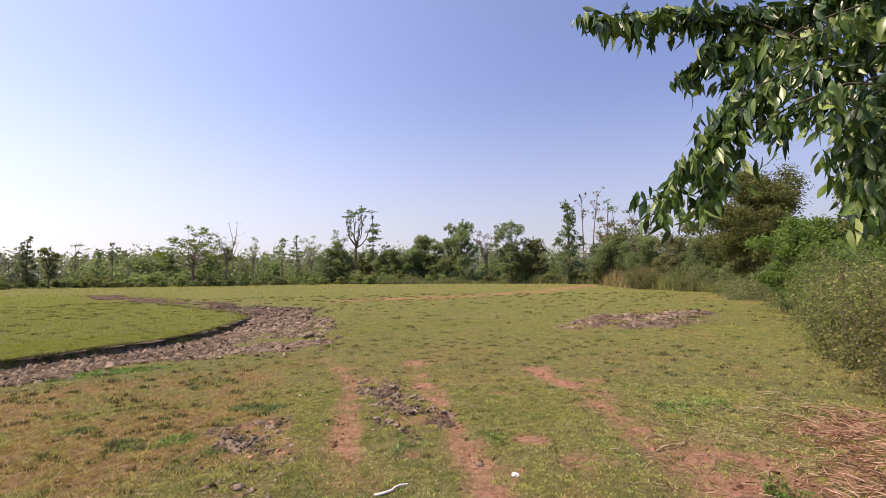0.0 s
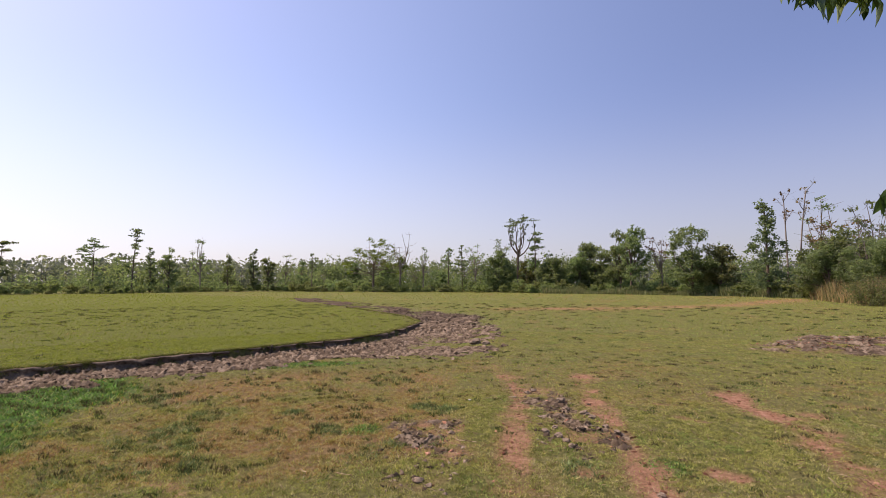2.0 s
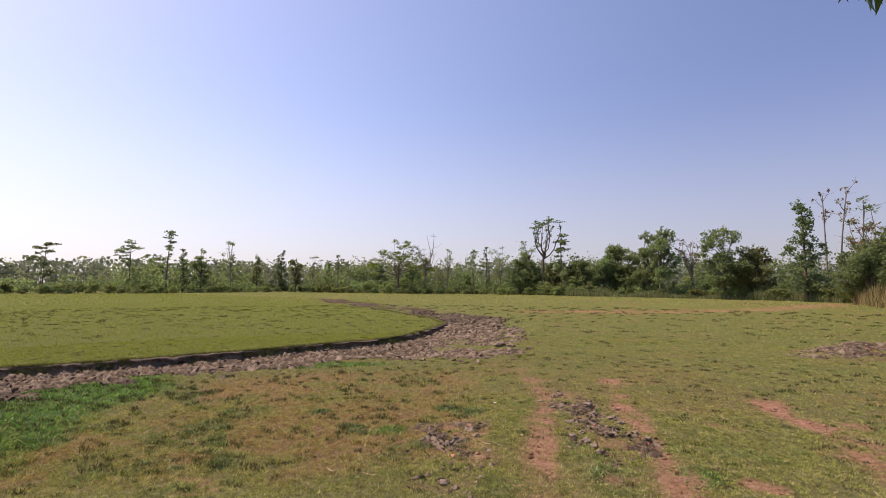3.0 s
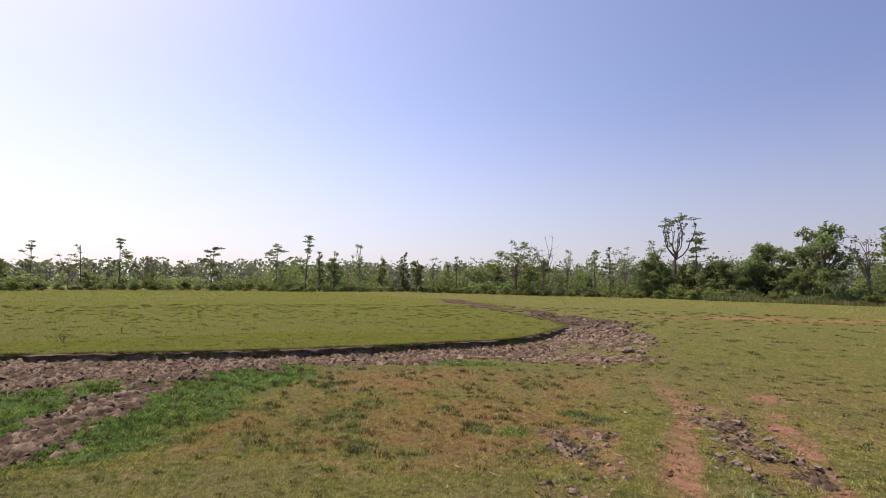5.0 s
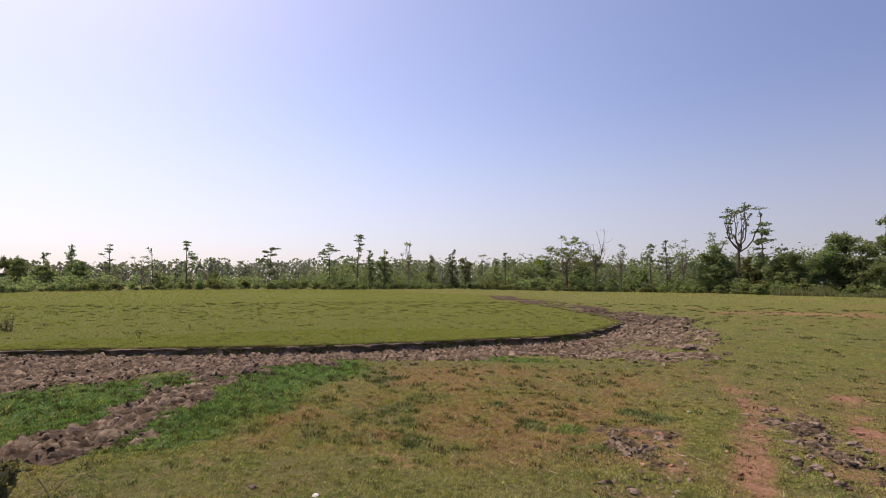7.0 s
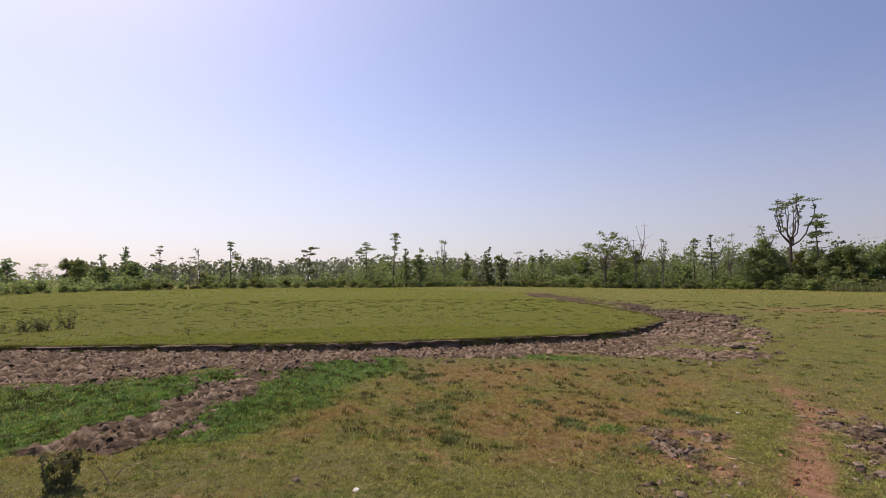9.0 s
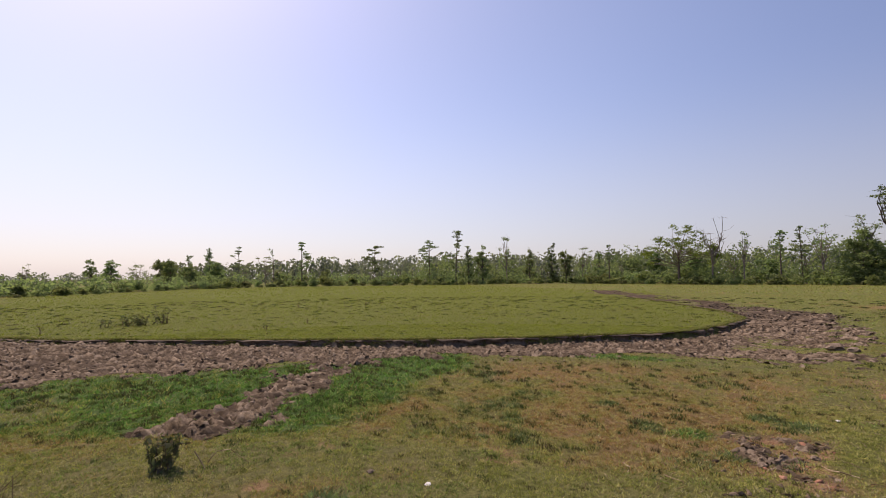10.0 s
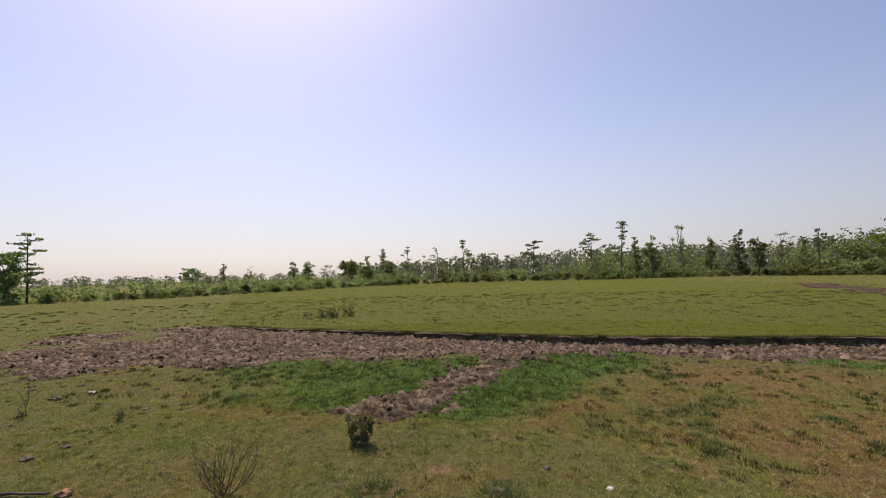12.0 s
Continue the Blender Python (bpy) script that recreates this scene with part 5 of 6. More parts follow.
def scatter_lumps(name, xs, ys, sizes, material, label, seed):
    rng = np.random.default_rng(seed)
    base = np.array([(math.cos(a) * math.cos(e), math.sin(a) * math.cos(e), math.sin(e)) for e in (-0.5, 0.45) for a in np.arange(5) * 2 * math.pi / 5 + e] + [(0, 0, 1.0)])
    faces = [(i, (i + 1) % 5, 5 + (i + 1) % 5) for i in range(5)] + [(i, 5 + (i + 1) % 5, 5 + i) for i in range(5)] + [(5 + i, 5 + (i + 1) % 5, 10) for i in range(5)]
    n = len(xs)
    z = surface(xs, ys)
    spin = rng.uniform(0, 2 * np.pi, n)
    shape = base[None] * rng.uniform(0.4, 1.45, (n, 11, 1)) * np.stack([sizes, sizes * rng.uniform(0.5, 1.0, n), sizes * rng.uniform(0.25, 0.6, n)], 1)[:, None]
    shape[..., 2] += shape[..., 0] * rng.normal(size=(n, 1)) * 0.35 + shape[..., 1] * rng.normal(size=(n, 1)) * 0.35
    c, s = np.cos(spin)[:, None], np.sin(spin)[:, None]
    v = np.stack([shape[..., 0] * c - shape[..., 1] * s + xs[:, None], shape[..., 0] * s + shape[..., 1] * c + ys[:, None], shape[..., 2] + z[:, None] - sizes[:, None] * 0.18], -1)
    f = (np.arange(n) * 11)[:, None, None] + np.array(faces)[None]
    return tagged(new(name, quick_mesh(name, v.reshape(-1, 3), 3, f.reshape(-1, 3), material)), label, "mud", kind="stuff")


rng = np.random.default_rng(5)
cx, cy = rng.uniform(-31, 18, 72000), rng.uniform(-13, 46, 72000)
cz = zones(cx, cy)
keep = (rng.uniform(0, 1, len(cx)) < cz["mud"] ** 1.2 * 1.0 * (0.5 + 0.7 * step(0.35, 0.6, fbm(cx, cy, 1.0, 67)))) | (rng.uniform(0, 1, len(cx)) < 0.06 * step(1.6, 0.0, line_far(cx, cy, MUD_EDGE)) * step(0.45, 0.6, fbm(cx, cy, 0.9, 68)))
keep &= line_far(cx, cy, BANK) > 0.22
cx, cy = cx[keep], cy[keep]
near_ruts = step(-6, -3, cx) * step(19, 16, cy)
size = (0.030 + 0.080 * rng.uniform(0, 1, len(cx)) ** 2.2) * (0.65 + 0.7 * fbm(cx, cy, 1.6, 66)) * (1 - 0.38 * near_ruts) * (1 + 0.6 * step(27, 36, cy))
scatter_lumps("mud_clods", cx, cy, size, CLOD, "grey-brown dried clods of hoof-trampled mud", 6)
pick = rng.integers(0, len(lip), 420)
fall = rng.uniform(0.05, 0.55, (420, 1)) ** 1.3
way = np.gradient(lip, axis=0)[pick]
way = np.stack([way[:, 1], -way[:, 0]], 1) / np.linalg.norm(way, axis=1, keepdims=True)
sod = lip[pick] + way * fall
scatter_lumps("fallen_sods", sod[:, 0], sod[:, 1], 0.05 + 0.12 * rng.uniform(0, 1, 420) ** 2, BANK_EARTH, "dark crumbled lumps fallen from the bank", 63)
rx, ry = rng.uniform(-4, 5, 30000), rng.uniform(4.5, 15, 30000)
rz = zones(rx, ry)
keep = rng.uniform(0, 1, len(rx)) < np.clip(rz["red"], 0, 1) * 0.16
scatter_lumps("red_crumbs", rx[keep], ry[keep], 0.02 + 0.05 * rng.uniform(0, 1, keep.sum()) ** 3, RED_CLOD, "crumbs of red earth lying in the ruts", 7)


for ring, many, seed in ((CHURN, 620, 61), (SCUFF, 260, 62)):
    hx, hy = rng.uniform(-4.6, 0.4, 9000), rng.uniform(5.4, 13.4, 9000)
    keep = (area_far(hx, hy, ring) + rng.normal(size=9000) * 0.15 < 0) & (fbm(hx, hy, 0.45, 43) + rng.normal(size=9000) * 0.05 > 0.47)
    hx, hy = hx[keep][:many], hy[keep][:many]
    scatter_lumps("churned_clods", hx, hy, 0.016 + 0.070 * rng.uniform(0, 1, len(hx)) ** 3.0, CLOD, "pale dry clods thrown up between the ruts", seed)

sx, sy = rng.uniform(5, 18, 9000), rng.uniform(21, 31, 9000)
keep = (area_far(sx, sy, SPOIL) + rng.normal(size=9000) * 0.5 < 0) & (rng.uniform(0, 1, 9000) < 0.35)
scatter_lumps("spoil_lumps", sx[keep], sy[keep], 0.02 + 0.07 * rng.uniform(0, 1, keep.sum()) ** 3, RED_CLOD, "reddish lumps of earth on a low spoil patch", 9)


# ---- the overhanging tree beside the camera ----
def big_leaf(name, material, length=0.15, wide=0.062, droop=0.25):
    """An ovate pointed leaf along -z, folded on its midrib and curling at the tip."""
    bm = bmesh.new()
    prof = [(0.0, 0.03), (0.12, 0.55), (0.32, 1.0), (0.55, 0.88), (0.78, 0.42), (1.0, 0.0)]
    rows = []
    for k, w in prof:
        z, y = -length * k, droop * length * k * k
        half = wide / 2 * w
        if w == 0:
            rows.append([bm.verts.new((0, y, z))])
        else:
            rows.append([bm.verts.new((-half, y - half * 0.35, z)), bm.verts.new((0, y, z)), bm.verts.new((half, y - half * 0.35, z))])
    for a, b in zip(rows, rows[1:]):
        if len(b) == 3:
            bm.faces.new((a[0], a[1], b[1], b[0]))
            bm.faces.new((a[1], a[2], b[2], b[1]))
        else:
            bm.faces.new((a[0], a[1], b[0]))
            bm.faces.new((a[1], a[2], b[0]))
    for f in bm.faces:
        f.smooth = True
    me = bpy.data.meshes.new(name)
    bm.to_mesh(me)
    bm.free()
    me.materials.append(material)
    return me


def broadleaf_material():
    mat, nt, out = nodes_of("broad_leaf")
    # sunlit and shaded tones put into the colour, dealt to leaves at random
    c = ramp(nt, nt.nodes.new("ShaderNodeNewGeometry").outputs["Random Per Island"], [(0.0, (0.018, 0.046, 0.014)), (0.45, (0.045, 0.098, 0.022)), (0.74, (0.135, 0.225, 0.046)), (1.0, (0.33, 0.40, 0.13))])
    n = noise_tex(nt, 40.0, 4)
    c = mix(nt, calc(nt, "MULTIPLY", n, 0.4), c, (0.062, 0.115, 0.034))
    finish(nt, out, c, 0.36, n, 0.25, 0.004, through_light=0.15, spec=0.5)
    return mat


BROAD = broadleaf_material()
TWIGS = [
    [(2.07, 2.08, 4.06), (1.78, 2.22, 4.06), (1.39, 2.38, 4.07), (1.01, 2.45, 4.11), (0.70, 2.52, 4.12)],
    [(1.43, 2.32, 3.99), (1.28, 2.41, 3.89), (1.17, 2.48, 3.80)], [(1.59, 2.2, 3.89), (1.39, 2.27, 3.77), (1.28, 2.34, 3.70)],
    [(1.96, 1.95, 3.68), (1.58, 2.17, 3.66), (1.33, 2.28, 3.55), (1.19, 2.37, 3.35), (1.07, 2.43, 3.16), (0.98, 2.45, 3.03)],
    [(1.33, 2.28, 3.55), (1.25, 2.28, 3.36), (1.19, 2.31, 3.13), (1.13, 2.32, 2.97)],
    [(1.76, 1.78, 3.52), (1.55, 1.91, 3.36), (1.56, 1.95, 3.18), (1.56, 1.91, 3.02)],
    [(1.7, 1.74, 3.4), (1.55, 1.83, 3.15), (1.52, 1.84, 2.9)],
    [(2.0, 1.98, 3.84), (1.71, 2.13, 3.8), (1.51, 2.25, 3.78)], [(1.58, 1.98, 3.48), (1.42, 2.10, 3.42), (1.33, 2.15, 3.36)],
]
HUB = np.array([-0.17, 0.08, 2.7])
for n in (0, 1, 2):  # the highest boughs stand further out
    TWIGS[n] = [tuple(HUB + (np.array(p) - HUB) * 1.25 - [0, 0, 0.06]) for p in TWIGS[n]]
MORE_TWIGS = [
    [(1.75, 1.59, 3.46), (1.45, 1.75, 3.40), (1.43, 1.8, 3.25)], [(1.72, 1.81, 3.83), (1.58, 1.86, 3.76), (1.46, 1.94, 3.74)],
    [(2.2, 1.5, 3.9), (1.85, 1.7, 3.6), (1.7, 1.75, 3.2)], [(2.3, 1.9, 4.3), (1.9, 2.1, 4.3), (1.5, 2.3, 4.3)],
    [(2.4, 1.3, 3.8), (2.0, 1.5, 3.4), (1.9, 1.6, 3.0)], [(2.4, 1.6, 4.2), (2.0, 1.8, 4.1), (1.7, 1.95, 4.0)], [(2.5, 1.1, 4.0), (2.2, 1.4, 4.4), (1.9, 1.7, 4.6)],
    # the next five are unseen, added above the view to shade leaves below
    [(2.4, 1.6, 4.9), (1.7, 1.9, 4.75), (1.25, 1.95, 4.6)], [(2.4, 1.9, 5.0), (1.8, 2.05, 4.8), (1.3, 2.2, 4.75)], [(2.3, 1.3, 4.9), (1.7, 1.6, 4.8), (1.3, 1.75, 4.7)],
    [(2.2, 1.5, 4.95), (1.2, 1.7, 4.75), (0.75, 1.75, 4.6), (0.4, 1.82, 4.58)], [(2.2, 1.2, 4.95), (1.2, 1.5, 4.8), (0.75, 1.58, 4.65), (0.45, 1.62, 4.6)],
    [(2.9, 2.4, 4.4), (2.3, 2.6, 4.0), (2.15, 2.7, 3.6)], [(2.8, 2.3, 4.1), (2.35, 2.6, 3.7), (2.2, 2.7, 3.3)], [(3.0, 2.4, 3.9), (2.5, 2.8, 3.5), (2.4, 2.85, 3.1)],
    [(2.9, 2.7, 4.7), (2.3, 2.9, 4.4), (2.0, 3.0, 4.15)], [(2.8, 2.0, 4.3), (2.2, 2.3, 4.1), (1.85, 2.45, 3.95)], [(2.8, 2.1, 3.9), (2.3, 2.3, 3.5), (2.05, 2.35, 3.15)],
    [(2.9, 2.3, 4.0), (2.6, 2.45, 3.8), (2.35, 2.5, 3.5)], [(2.9, 2.2, 3.8), (2.6, 2.3, 3.6), (2.4, 2.35, 3.3)], [(3.0, 2.2, 4.3), (2.6, 2.5, 4.2), (2.2, 2.6, 4.0)],
]


def overhanging_tree():
    rng = np.random.default_rng(77)
    base = thing("overhanging_tree", 3.9, 0.9, 0, "broad-leaved tree with glossy drooping green leaves", "tree")
    fork = np.array([3.5, 1.0, 3.1])
    segs = bent(rng, (3.9, 0.9, -0.2), fork, 0.17, 0.11, 5, 0.03)[0]
    for line in TWIGS + MORE_TWIGS:
        segs.extend(bent(rng, fork + rng.normal(size=3) * 0.05, line[0], 0.020, 0.007, 4, 0.06)[0])
        for i, (a, b) in enumerate(zip(line, line[1:])):
            segs.append((np.array(a), np.array(b), 0.006 - 0.001 * i, 0.005 - 0.001 * i))
    v, f = tubes(segs, 6)
    part("trunk", quick_mesh("trunk", v - np.array([3.9, 0.9, 0]), 4, f, GREEN_BARK, True), base, "grey-brown trunk and thin branches")
    shapes = [big_leaf("leaf", BROAD, 0.130, 0.042, 0.25), big_leaf("leaf", BROAD, 0.115, 0.038, 0.05), big_leaf("leaf", BROAD, 0.150, 0.046, 0.45), big_leaf("leaf", BROAD, 0.10, 0.035, 0.15)]
    extra_v, extra_f, count = [], [], 0
    for which, line in enumerate(TWIGS + MORE_TWIGS):
        pts = np.array(line)
        lens = np.linalg.norm(np.diff(pts, axis=0), axis=1)
        total = lens.sum()
        sprays = int(total / (0.012 if which in (0, 3, 4) else 0.014 if which < len(TWIGS) else 0.018 if which > len(TWIGS) + 8 else 0.026))
        for j in range(sprays):
            d = total * (j + rng.uniform(0, 1)) / sprays
            i = 0
            while i < len(lens) - 1 and d > lens[i]:
                d -= lens[i]
                i += 1
            p = pts[i] + (pts[i + 1] - pts[i]) * min(1, d / lens[i])
            way = rng.normal(size=3) * [1, 1, 0.5] + [0, 0, -0.55]
            way *= rng.uniform(0.05, 0.19) * (1.2 if which < 3 else 1.0) / np.linalg.norm(way)
            turn = rng.uniform(0, 360)
            for k in range(6):
                q = p + way * (k + 1) / 6 + rng.normal(size=3) * 0.012
                m = pose(*(q - [3.9, 0.9, 0]), rng.normal() * 24, rng.normal() * 24, turn + k * 137 + rng.normal() * 20) @ Matrix.Scale(rng.uniform(0.65, 1.1) * (1.05 if which < 3 else 0.86 if which < 5 else 0.76), 4)
                me = shapes[int(rng.integers(4))]
                if count < 300 and which in (0, 3) and k % 2 == 0:
                    ob = new("leaf", me)
                    ob.parent = base
                    ob.matrix_local = m
                    count += 1
                else:
                    start = 16 * len(extra_v)
                    co = np.array([m @ v.co for v in me.vertices])
                    extra_v.append(co)
                    for poly in me.polygons:
                        vs = [start + k2 for k2 in poly.vertices]
                        extra_f.append(vs if len(vs) == 4 else vs + [vs[2]])
    tri = [f[:3] for f in extra_f] + [(f[0], f[2], f[3]) for f in extra_f if f[2] != f[3]]
    me = quick_mesh("foliage", np.concatenate(extra_v), 3, np.array(tri), BROAD, True)
    tagged(part("foliage", me, base), kind="stuff")


overhanging_tree()


# ---- loose things on the ground ----
def level(x, y):
    return float(surface(np.array([float(x)]), np.array([float(y)]))[0])


def stick(name, points, radius, material, label, category="stick", group="", twigs=0, seed=1):
    """A crooked stick lying along the given points (x, y, height above the ground)."""
    rng = np.random.default_rng(seed)
    x0, y0 = points[0][:2]
    base = level(x0, y0)
    pts = [np.array([x - x0, y - y0, h]) for x, y, h in points]
    segs = []
    for i, (a, b) in enumerate(zip(pts, pts[1:])):
        k = i / max(1, len(pts) - 1)
        segs.extend(bent(rng, a, b, radius * (1 - 0.5 * k), radius * (1 - 0.5 * (k + 1 / len(pts))), 3, 0.04)[0])
    for _ in range(twigs):
        p = pts[int(rng.integers(1, len(pts)))]
        segs.extend(bent(rng, p, p + rng.normal(size=3) * [0.12, 0.12, 0.05], radius * 0.5, radius * 0.2, 2)[0])
    v, f = tubes(segs, 6)
    ob = new(name, quick_mesh(name, v, 4, f, material, True))
    ob.matrix_world = pose(x0, y0, base + radius * 0.7)
    return tagged(ob, label, category, group)


stick("pale_stick", [(-0.92, 5.98, 0), (-0.72, 6.05, 0.02), (-0.52, 6.20, 0.03)], 0.020, WHITE, "short bleached pale stick lying in grass", seed=2)
stick("pale_stick", [(-3.95, 6.22, 0), (-3.7, 6.2, 0.01), (-3.5, 6.1, 0)], 0.010, STALK, "thin bleached stick lying in short grass", seed=3)
stick("forked_twig", [(3.15, 7.2, 0), (3.4, 7.32, 0.04), (3.75, 7.5, 0.02)], 0.018, STALK, "dark forked twig lying across a red rut", twigs=3, seed=4)
stick("bent_straw", [(-7.95, 1.35, 0.05), (-7.85, 1.45, 0.22), (-7.8, 1.62, 0.22), (-7.75, 1.85, 0.0)], 0.0085, STALK, "bent dry straw stalk arched over short grass", seed=5)
stick("bent_straw", [(-7.98, 1.18, 0.24), (-7.9, 1.30, 0.0)], 0.0085, STALK, "short dry straw stalk leaning in grass", seed=6)
stick("fallen_branch", [(-8.24, -4.1, 0.02), (-8.09, -3.6, 0.03), (-7.93, -3.12, 0.02)], 0.024, BARK, "weathered fallen branch on worn grass", seed=8)
stick("straw_stalk", [(-2.75, 8.2, 0), (-2.5, 8.0, 0.05), (-2.2, 8.1, 0.0)], 0.010, STALK, "thin curved dry stem lying on grass", seed=9)
stick("pale_stick", [(-4.6, 6.3, 0), (-4.4, 6.15, 0.03), (-4.3, 5.85, 0.0)], 0.010, STALK, "thin curved pale stem in short grass", seed=10)


def stone(name, x, y, r, material, label, category, seed, squash=0.6, group=""):
    rng = np.random.default_rng(seed)
    bm = bmesh.new()
    bmesh.ops.create_icosphere(bm, subdivisions=2, radius=r)
    for v in bm.verts:
        n = noise.noise(v.co * (1.6 / r) + Vector((seed, 0, 0)))
        v.co *= 1 + 0.6 * n + 0.25 * noise.noise(v.co * (5.0 / r))
        v.co.z *= squash
    me = bpy.data.meshes.new(name)
    bm.to_mesh(me)
    bm.free()
    me.materials.append(material)
    ob = new(name, me)
    ob.matrix_world = pose(x, y, level(x, y) + r * squash * 0.55, 0, 0, rng.uniform(0, 360))
    return tagged(ob, label, category, group)


stone("red_lump", -7.86, -2.93, 0.095, RED_CLOD, "lump of red earth beside a fallen branch", "clod", 16, 0.5)
stone("white_stone", 0.9, 6.5, 0.05, WHITE, "small white stone on green grass", "stone", 11)
stone("white_chip", -5.6, 3.5, 0.048, WHITE, "small white flat chip on grass", "stone", 12, 0.35)
stone("white_chip", -14.6, -5.0, 0.09, WHITE, "small pale chip on worn pasture", "stone", 17, 0.4)
stone("white_chip", -3.2, 10.9, 0.042, WHITE, "small pale chip in dry grass", "stone", 13, 0.3)
stone("pale_rock", -5.7, 21.1, 0.30, DARK_CLOD, "grey-brown lump of mud at the channel's edge", "rock", 14, 0.55)
stone("pale_rock", -5.1, 20.7, 0.20, DARK_CLOD, "grey-brown lump of mud at the channel's edge", "rock", 15, 0.55)
for i, (x, y, r) in enumerate(((-9.6, -4.1, 0.17), (-10.0, -3.75, 0.13), (-14.0, -5.5, 0.2), (-6.4, 3.1, 0.085), (-6.0, 2.2, 0.13), (-12.2, -3.2, 0.15), (-12.5, -2.4, 0.12), (-15.2, -6.5, 0.16))):
    stone("dung_pat", x, y, r * 0.6, BARK, "dark dried dung pat on the pasture", "dung", 20 + i, 0.35, "dung pats")
for i, (x, y, r) in enumerate(((-1.0, 8.75, 0.13), (-0.85, 8.55, 0.11), (-1.25, 8.95, 0.12), (-0.6, 10.3, 0.15), (-0.45, 10.1, 0.12), (-1.15, 11.2, 0.14), (-1.9, 12.3, 0.13), (-2.0, 12.0, 0.12),
                               (-0.75, 8.3, 0.10), (-1.1, 9.2, 0.10), (-0.2, 9.6, 0.11), (0.0, 9.3, 0.10), (-2.7, 6.3, 0.11), (-2.5, 6.2, 0.08), (-2.9, 8.5, 0.09), (-3.3, 7.7, 0.10), (0.45, 6.9, 0.09), (-1.0, 10.6, 0.12))):
    stone("mud_clod", x, y, r * 0.62, DARK_CLOD, "rough grey-brown clod of churned-up mud", "clod", 40 + i, 0.55, "clods between the ruts")


def weed(x, y, h, w, count, seed, label, leaves, leaf=0.05, lean=0.15, material=LEAF_WEED):
    """A leafy weed: upright stems, each with its own leaves."""
    rng = np.random.default_rng(seed)
    base = thing("weed", x, y, level(x, y), label, "weed")
    for i in range(count):
        a = rng.uniform(0, 2 * math.pi)
        foot = np.array([math.cos(a), math.sin(a), 0]) * w * 0.15 - [0, 0, 0.02]
        top = foot + [rng.normal() * w * 0.30, rng.normal() * w * 0.30, h * rng.uniform(0.65, 1.0)]
        s, p = bent(rng, foot, top, 0.007, 0.003, 4, lean)
        v, f = tubes(s, 5)
        stem = part("stem", quick_mesh("stem", v, 4, f, BARK, True), base)
        pts = np.concatenate([p[k] + (p[k + 1] - p[k]) * rng.uniform(0, 1, (leaves // 4, 1)) + rng.normal(size=(leaves // 4, 3)) * [0.035, 0.035, 0.02] for k in range(1, 4)])
        v, f = leaf_quads(pts, leaf, rng, 0.2, 0.5)
        part("foliage", quick_mesh("foliage", v, 4, f, material), stem)


weed(-8.17, 0.80, 0.50, 0.62, 14, 61, "dark leafy weed standing in short grass", 26, 0.105)
weed(-11.3, -3.4, 0.32, 0.22, 4, 62, "small dark weed on the worn grass", 24, 0.06)
weed(-12.5, -5.4, 0.75, 0.5, 3, 63, "thin sparse weed stem with few leaves", 12, 0.07, 0.22)


weed(3.95, 5.72, 0.16, 0.6, 9, 64, "low bright green leafy plant on red earth", 40, 0.075, 0.2, LEAF_GREEN)


def bare_shrub(x, y, h, w, count, seed, label, r=0.009, name="bare_shrub"):
    """Leafless branching stems from one foot."""
    rng = np.random.default_rng(seed)
    base = thing(name, x, y, level(x, y), label, "shrub")
    for i in range(count):
        a, q = rng.uniform(0, 2 * math.pi), rng.uniform(0.2, 1)
        top = np.array([w * 0.5 * q * math.cos(a), w * 0.5 * q * math.sin(a), h * rng.uniform(0.6, 1)])
        segs, p = bent(rng, (rng.normal() * 0.03, rng.normal() * 0.03, -0.03), top, r, r * 0.4, 4, 0.10)
        for _ in range(4):
            k = p[int(rng.integers(1, 4))]
            d = (top / np.linalg.norm(top) + rng.normal(size=3) * 0.5) * h * rng.uniform(0.18, 0.38)
            s2, p2 = bent(rng, k, k + d, r * 0.5, r * 0.22, 3, 0.1)
            segs.extend(s2)
            segs.extend(bent(rng, p2[1], p2[1] + (d + rng.normal(size=3) * 0.25 * h) * 0.4, r * 0.3, r * 0.15, 2, 0.1)[0])
        v, f = tubes(segs, 5)
        part("stem", quick_mesh("stem", v, 4, f, TWIG, True), base)


bare_shrub(-7.06, -0.97, 0.66, 1.0, 15, 71, "leafless reddish-brown twiggy shrub in grass", 0.0065)

for x, y, h, seed in ((-40.6, 14.3, 0.75, 72), (-27.7, 10.2, 0.35, 73), (-38.5, 19.6, 0.5, 74), (-24.9, 7.0, 0.3, 75), (-30.4, -2.0, 0.6, 76)):
    bare_shrub(x, y, h, h * 0.5, 3, seed, "thin dry shoot standing in grazed pasture", 0.012, "dry_shoot")


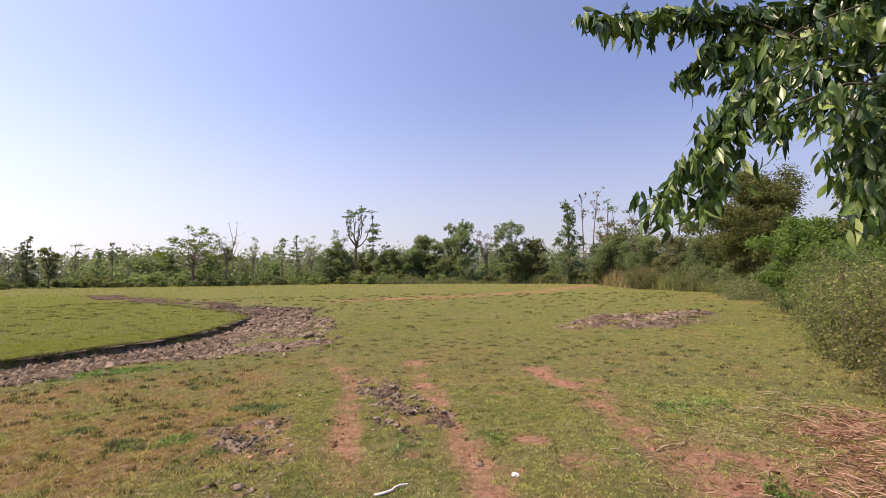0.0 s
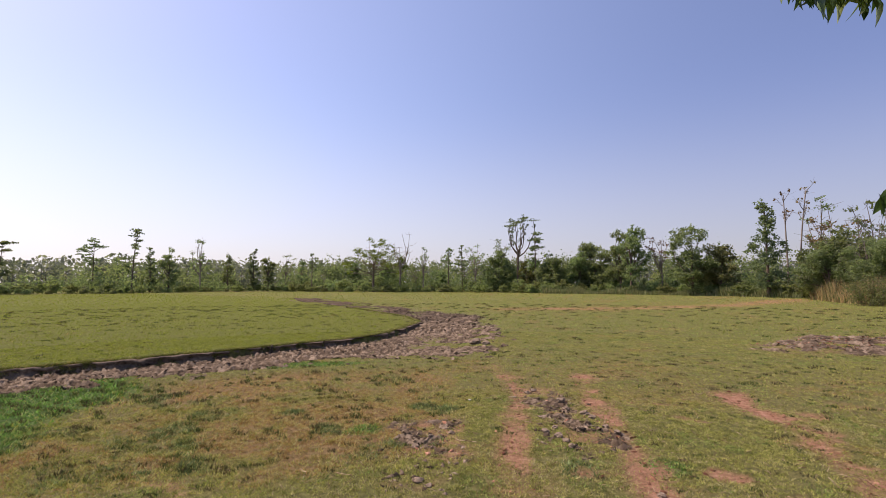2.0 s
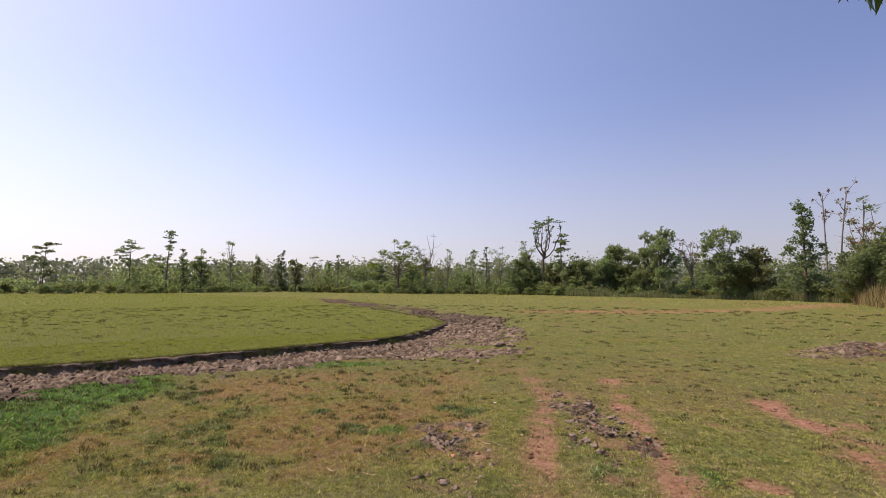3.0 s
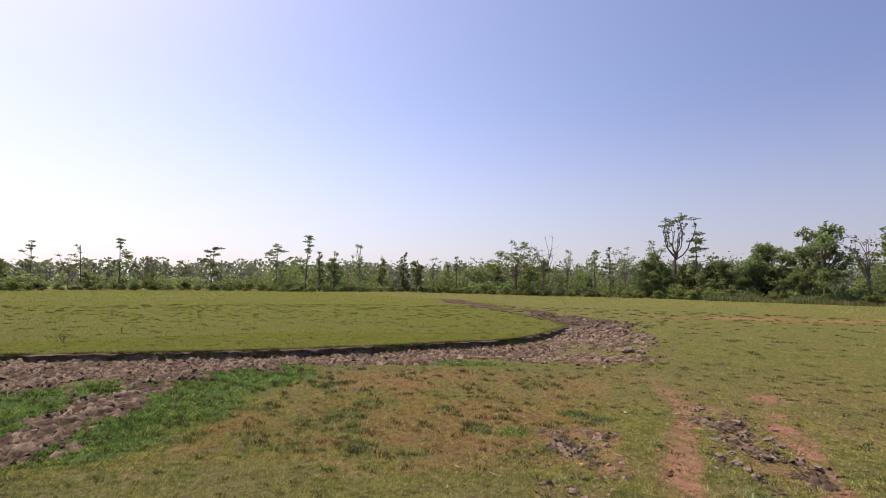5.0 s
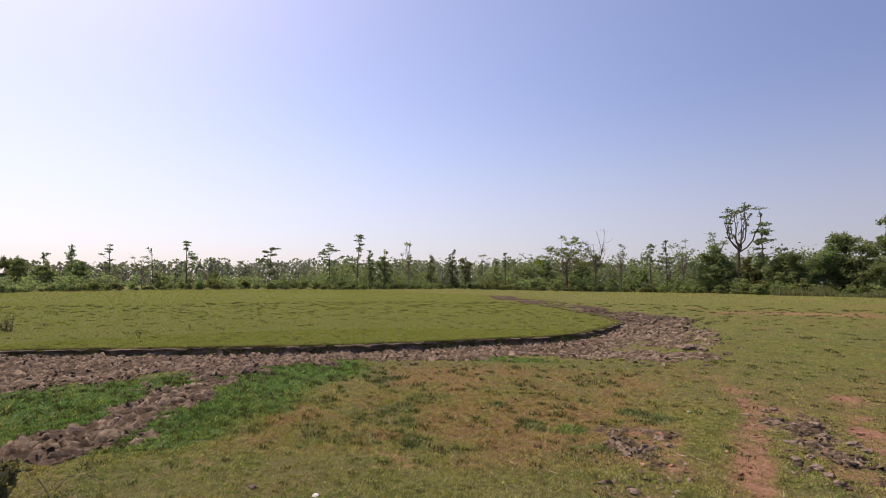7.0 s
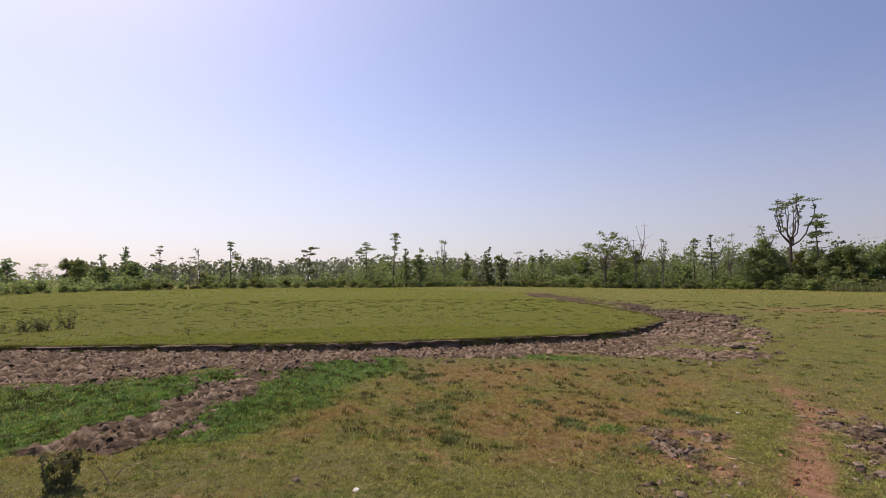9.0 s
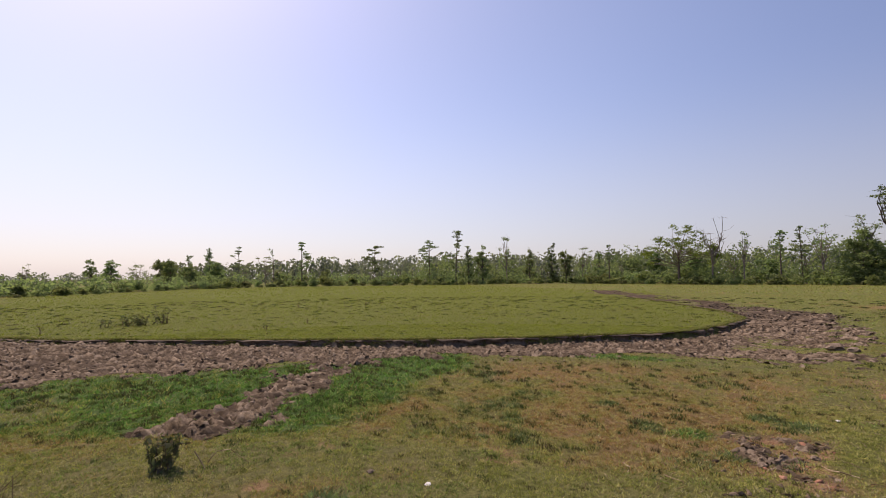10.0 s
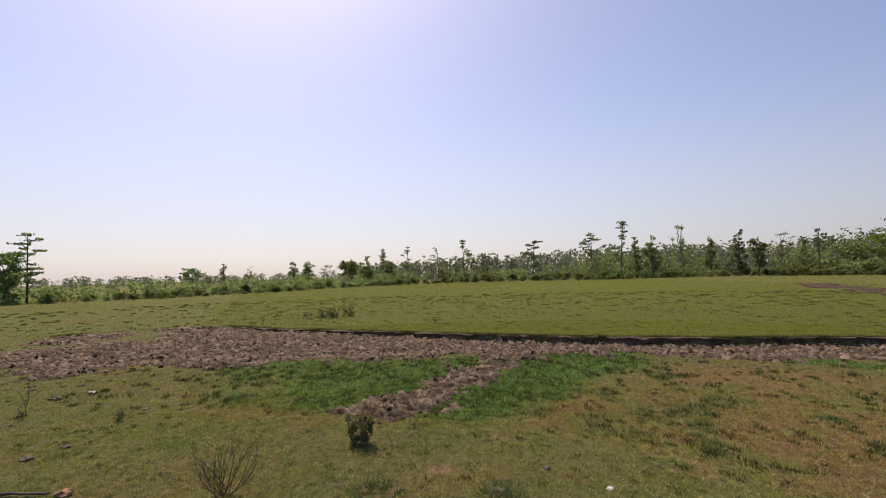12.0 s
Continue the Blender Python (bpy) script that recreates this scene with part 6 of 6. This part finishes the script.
def shoots():
    rng = np.random.default_rng(81)
    base = thing("shoot_clump", -32.7, 1.7, level(-32.7, 1.7), "row of upright dark leafless shoots on the pasture", "shrub")
    for i in range(34):
        k = rng.uniform(-1, 1)
        x, y = 0.25 * rng.normal(), 1.75 * k + 0.35
        if -0.85 < y < -0.45:
            continue
        h = rng.uniform(0.25, 0.65) * (2.0 if y > 1.3 and i % 2 else 1.0)
        segs, p = bent(rng, (x, y, -0.05), (x + rng.normal() * 0.2, y + rng.normal() * 0.25, h), 0.020, 0.008, 4, 0.08)
        v, f = tubes(segs, 5)
        stem = part("stem", quick_mesh("stem", v, 4, f, TWIG, True), base)
        pts = np.concatenate([p[k] + rng.normal(size=(9, 3)) * 0.06 for k in (1, 2, 3, 4)])
        v, f = leaf_quads(pts, 0.10, rng, 0.1, 0.5)
        part("foliage", quick_mesh("foliage", v, 4, f, LEAF_WEED), stem)


shoots()


# ---- strewn dry stalks ----
def strewn(name, ring, count, long, radius, material, label, seed, heap=0.0):
    rng = np.random.default_rng(seed)
    lo, hi = np.min(ring, 0), np.max(ring, 0)
    x, y = rng.uniform(lo[0], hi[0], count * 3), rng.uniform(lo[1], hi[1], count * 3)
    ok = area_far(x, y, ring) + rng.normal(size=len(x)) * 0.25 < 0
    x, y = x[ok][:count], y[ok][:count]
    z = zones(x, y)["z"]
    segs = []
    for px, py, pz in zip(x, y, z):
        a, n = rng.uniform(0, math.pi), long * rng.uniform(0.4, 1.3)
        d = np.array([math.cos(a) * n, math.sin(a) * n, 0]) / 2
        mid = np.array([px, py, pz + radius + rng.uniform(0, 1) * heap + 0.012])
        kink = np.array([rng.normal() * n * 0.06, rng.normal() * n * 0.06, abs(rng.normal()) * n * 0.06])
        tilt = np.array([0, 0, rng.normal() * 0.03])
        r = radius * rng.uniform(0.6, 1.4)
        segs += [(mid - d - tilt, mid + kink, r, r), (mid + kink, mid + d + tilt, r, r * 0.6)]
    v, f = tubes(segs, 4)
    return tagged(new(name, quick_mesh(name, v, 4, f, material)), label, "litter", kind="stuff")


strewn("stalk_litter", [(4.8, 6.2), (5.9, 7.9), (7.2, 9.2), (9.0, 8.8), (8.0, 5.0), (4.2, 4.8)], 1000, 0.30, 0.0065, RED_STALK, "reddish dry stalks strewn under the bushes", 91, 0.10)
strewn("straw_litter", [(2.2, 5.0), (2.6, 7.6), (4.6, 9.2), (7.4, 10.4), (7.6, 6.5), (4.5, 4.6)], 500, 0.36, 0.005, STALK, "loose straw and dry stems on grass", 92, 0.03)
strewn("straw_bits", [(-6, 5), (-6, 12), (0, 15), (5, 12), (4.5, 5)], 900, 0.13, 0.004, STALK, "short bits of straw scattered in the turf", 93, 0.01)
